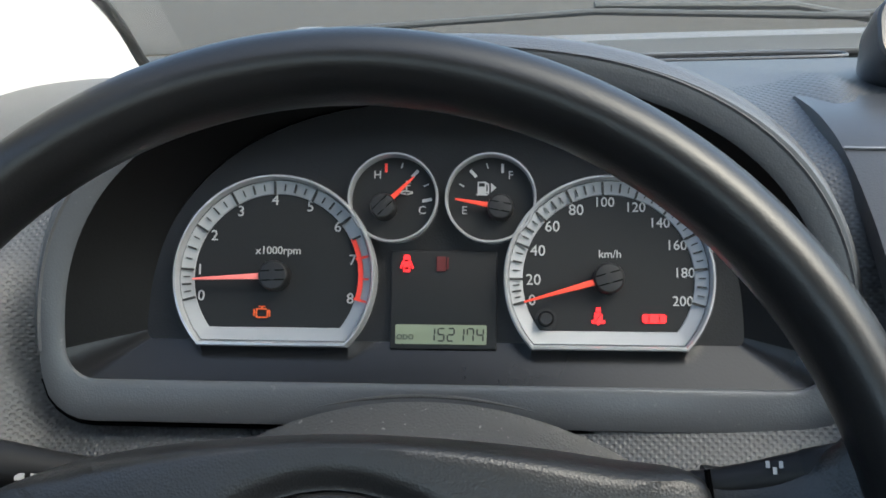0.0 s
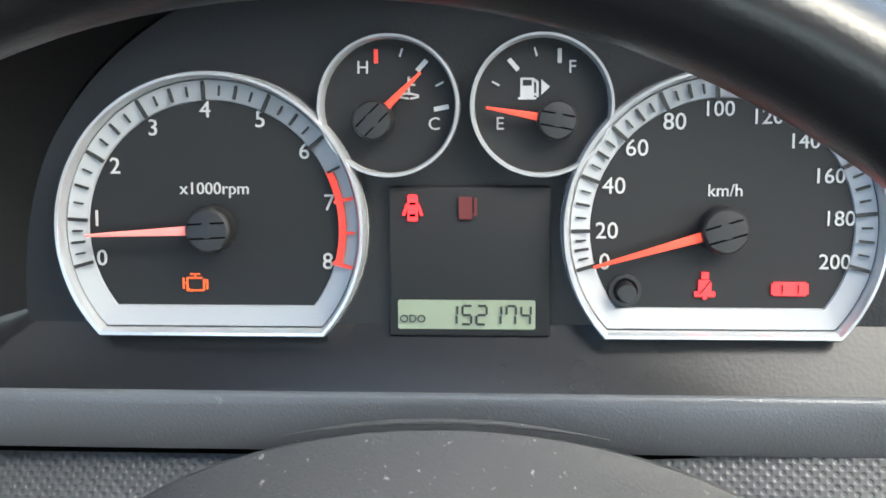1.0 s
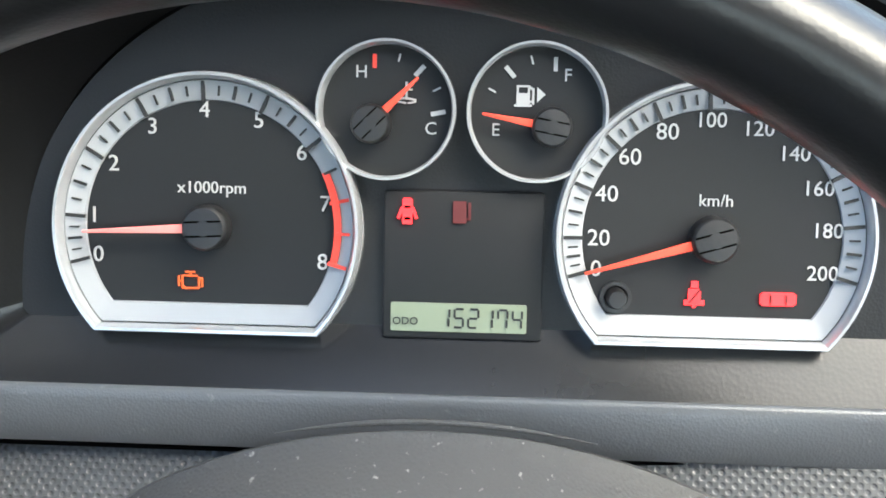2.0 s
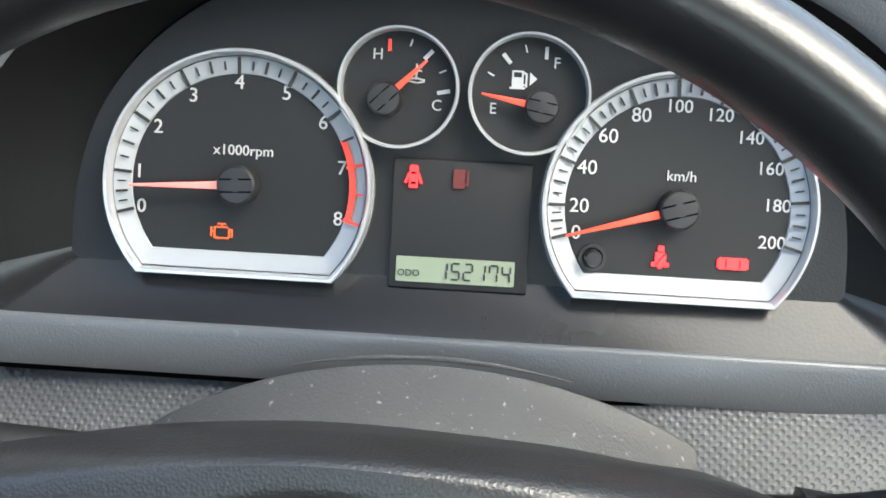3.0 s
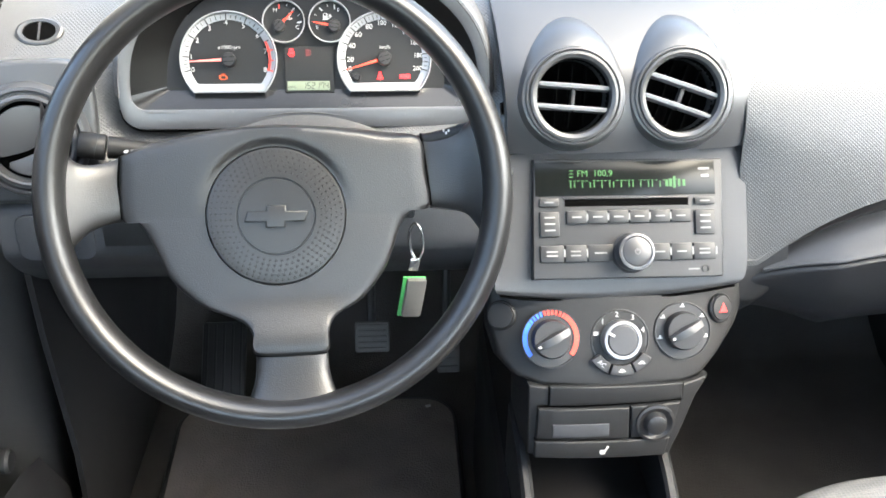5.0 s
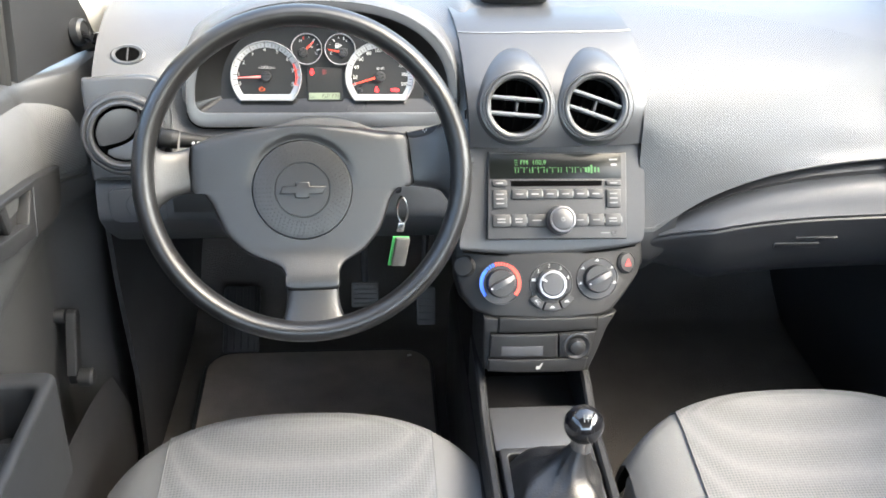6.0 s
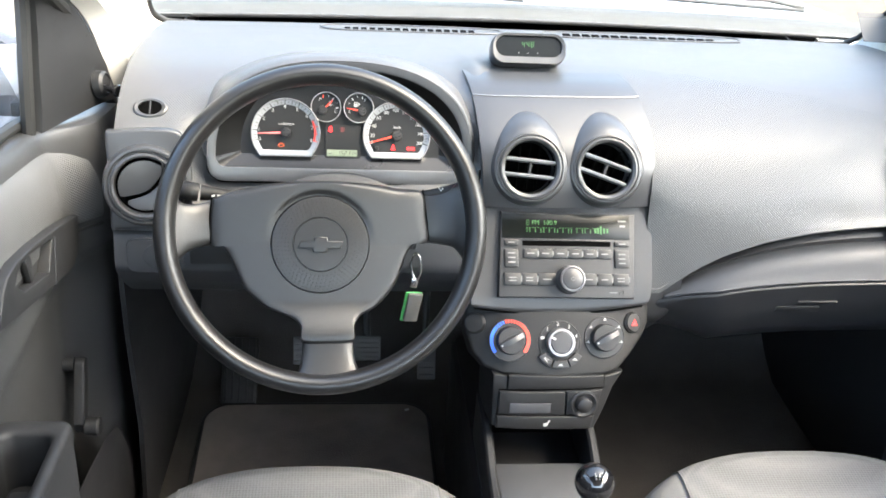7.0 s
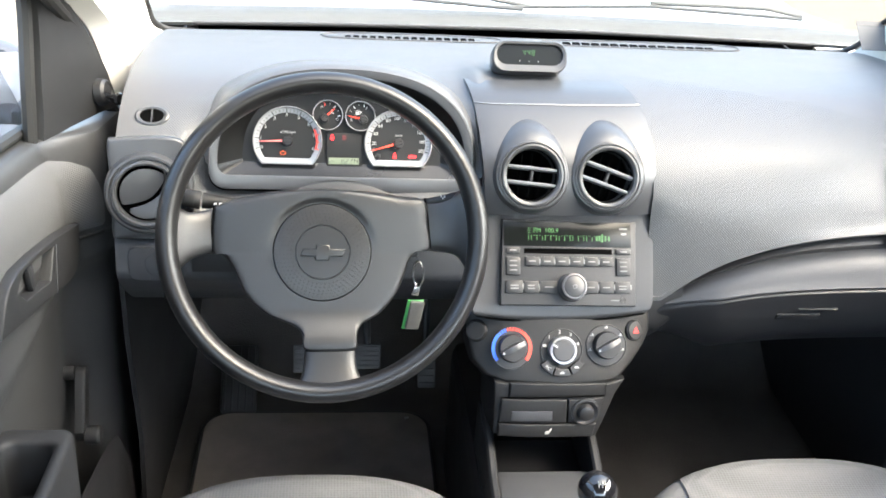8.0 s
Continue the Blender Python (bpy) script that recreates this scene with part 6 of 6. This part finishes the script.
body = root("car_shell", (0, 0, 0), "grey car body shell with light trim round the glass", "car body", kind="structure")
OUTER = ((0.553, 0.21, 0.680), (0.556, 0.19, 0.690), (0.559, 0.175, 0.702), (0.563, 0.15, 0.735), (0.571, 0.0975, 0.824), (0.574, 0.008, 0.887), (0.565, -0.20, 1.01), (0.54, -0.42, 1.15))
INNER = ((0.500, 0.437, 0.7255), (0.535, 0.430, 0.728), (0.549, 0.425, 0.735), (0.557, 0.408, 0.750), (0.556, 0.36, 0.795), (0.550, 0.25, 0.86), (0.527, -0.03, 1.03), (0.50, -0.38, 1.19))
for s in (-1, 1):
    outer, inner_edge = (smooth_line([(s * x, y, z) for x, y, z in line], 5) for line in (OUTER, INNER))
    rows = []
    for a, b in zip(outer, inner_edge):
        mid = a.lerp(b, 0.45) + Vector((-s * 0.022, -0.02, 0.004))
        rows.append([a + Vector((s * 0.03, 0.03, 0)), a, a.lerp(mid, 0.35) + Vector((-s * 0.012, -0.008, 0.0)), mid, b.lerp(mid, 0.35) + Vector((-s * 0.004, 0.002, 0.0)), b, b + Vector((s * 0.04, 0.02, 0.0))])
    part("front_pillar", sheet(rows, closed=True), M_PILLAR, body, "light grey trimmed windscreen pillar")
    part("door_seal", tube([p + Vector((s * 0.010, -0.012, 0.0)) for p in outer], 0.008, 10), M_RUBBER, body)
    part("sill", box(min(s * 0.60, s * 0.72), max(s * 0.60, s * 0.72), -1.8, 0.75, -0.1, 0.08, 0.02), M_BLACK, body)
    part("door_skin", box(min(s * 0.66, s * 0.72), max(s * 0.66, s * 0.72), -1.35, 0.13, 0.05, 0.70, 0.02), M_PAINT, body)
    part("wing", box(min(s * 0.64, s * 0.74), max(s * 0.64, s * 0.74), 0.14, 1.5, 0.0, 0.66, 0.03), M_PAINT, body)
    part("centre_pillar", box(min(s * 0.60, s * 0.68), max(s * 0.60, s * 0.68), -1.0, -0.86, 0.05, 1.2, 0.02), M_PILLAR, body)
    part("rear_side", box(min(s * 0.62, s * 0.72), max(s * 0.62, s * 0.72), -2.3, -1.36, 0.0, 0.78, 0.02), M_PAINT, body)
    part("roof_rail", tube([(s * 0.53, -0.42, 1.16), (s * 0.54, -1.0, 1.20), (s * 0.52, -1.8, 1.16)], 0.03, 10), M_PILLAR, body)
rows = []
for k in range(13):
    x = -0.56 + 1.12 * k / 12
    c = 0.05 * (1 - (x / 0.56) ** 2)
    rows.append([Vector((x, y, z + c)) for y, z in ((-0.40, 1.165), (-0.7, 1.21), (-1.1, 1.23), (-1.5, 1.21), (-1.85, 1.15))])
part("roof", sheet(rows, 0.03), M_LINER, body, "light headlining")
part("rear_shelf", box(-0.62, 0.62, -2.4, -1.75, 0.6, 0.72, 0.02), M_BLACK, body)
part("rear_bench", box(-0.6, 0.6, -1.75, -1.45, 0.1, 0.75, 0.05), M_SEAT, body)
part("firewall", box(-0.66, 0.66, 0.745, 0.775, 0.0, 0.70), M_VOID, body)
part("bonnet", moved(box(-0.66, 0.66, 0.0, 0.95, -0.02, 0.0, 0.01), pose(0, 0.66, 0.715, -6, 0, 0)), M_PAINT, body)
# cowl below the windscreen
rows = []
for k in range(25):
    x = -0.62 + 1.24 * k / 24
    b = 0.10 * abs(x) ** 1.8
    rows.append([Vector((x, y - b, z)) for y, z in ((0.475, 0.742), (0.50, 0.752), (0.53, 0.748), (0.60, 0.735), (0.68, 0.715))])
part("cowl", sheet(rows, 0.006), M_COWL, body, "dusty cowl below the windscreen")
pts = [Vector((x, 0.468 - 0.10 * abs(x) ** 1.8, 0.742)) for x in [-0.50 + k / 30 for k in range(31)]]
part("screen_seal", tube(pts, 0.003, 10), M_RUBBER, body)
for s in (-1, 1):
    part("screen_seal", tube([Vector((s * x, y + 0.006, z + 0.004)) for x, y, z in smooth_line(INNER, 5)], 0.0045, 10), M_RUBBER, body)
rows = []
for k in range(21):
    x = -0.57 + 1.14 * k / 20
    b = 0.10 * abs(x) ** 1.8
    rows.append([Vector((x, 0.475 - b, 0.745)), Vector((x * 0.985, 0.18 - b * 0.9, 0.925)), Vector((x * 0.95, -0.12 - b * 0.8, 1.08)), Vector((x * 0.92, -0.41 - b * 0.6, 1.20))])
screen_glass = root("window_screen", (0, 0.3, 0.8), "clear windscreen glass with a paper sticker", "windscreen", kind="structure")
pane = part("pane", sheet(rows, 0.002), M_GLASS, screen_glass)
side_glass = root("window_side", (-0.632, -0.3, 0.8), "clear driver's door window", "window", kind="structure")
pane = part("pane", sheet([[Vector((-0.634, 0.05, 0.70)), Vector((-0.628, -0.04, 0.80)), Vector((-0.61, -0.2, 0.95)), Vector((-0.59, -0.44, 1.14))], [Vector((-0.634, -0.84, 0.70)), Vector((-0.628, -0.84, 0.80)), Vector((-0.61, -0.84, 0.95)), Vector((-0.59, -0.84, 1.14))]], 0.002), M_GLASS, side_glass)
part("window_channel", tube(smooth_line([(-0.616, -0.034, 0.73), (-0.612, -0.028, 0.80), (-0.606, -0.022, 0.90), (-0.60, -0.07, 0.96)], 4), 0.008, 8), M_RUBBER, side_glass)
part("waist_seal", tube([(-0.628, -0.01, 0.742), (-0.628, -0.4, 0.81), (-0.628, -0.85, 0.88)], 0.007, 8), M_RUBBER, side_glass)
sticker = root("windscreen_sticker", (0.5, 0.36, 0.80), "faded paper sticker inside the windscreen", "sticker")
part("paper", moved(box(-0.035, 0.035, -0.03, 0.03, -0.0005, 0.0005), pose(0.545, 0.335, 0.789, 31, 0, -6)), M_PAPER, sticker)
# wipers
for x0, x1, y in ((-0.42, 0.02, 0.515), (-0.02, 0.50, 0.52)):
    wiper = root("wiper", (x0, y, 0.757), "windscreen wiper resting on the cowl, coloured grey for the glare of the glass", "wiper", "wipers")
    # the cowl's grey paints the wipers as washed out by the glass
    part("blade", tube([(x0, y, 0.764), ((x0 + x1) / 2, y + 0.012, 0.772), (x1, y - 0.005, 0.764)], 0.003, 8), M_COWL, wiper)
    part("arm", tube([((x0 + x1) / 2, y + 0.014, 0.777), (x1 - 0.05, y + 0.035, 0.770), (x1 + 0.03, y + 0.06, 0.752)], 0.0035, 8), M_COWL, wiper)
# outside mirror
mirror = root("door_mirror", (-0.70, 0.2, 0.66), "dark grey outside mirror on the driver's door", "mirror")
bm = bmesh.new()
bmesh.ops.create_uvsphere(bm, u_segments=32, v_segments=20, radius=1)
for v in bm.verts:
    v.co = Vector((v.co.x * 0.105, max(-0.35, v.co.y) * 0.06, v.co.z * 0.075 * (1 - 0.1 * v.co.x)))
part("housing", moved(bm, pose(-0.765, 0.225, 0.705, 0, 0, 8)), M_STRIP, mirror)
part("foot", tube([(-0.645, 0.17, 0.665), (-0.69, 0.20, 0.665), (-0.73, 0.22, 0.675)], 0.022, 12), M_STRIP, mirror)
part("glass", moved(box(-0.085, 0.085, -0.002, 0.0, -0.055, 0.055, 0.0005), pose(-0.765, 0.201, 0.705, 0, 0, 8)), M_CHROME, mirror)

# ---- outside ----
ground = root("ground", (0, 5, -0.42), "dusty pale yard ground", "ground", kind="structure")
part("surface", box(-60, 60, -60, 60, -0.6, -0.42), M_GROUND, ground)
wall = root("wall_north", (0, 7, -0.42), "pale rendered yard wall", "wall", kind="structure")
part("wall", box(-20, 20, 9.0, 9.3, -0.42, 1.9, 0.02), M_WALL, wall)
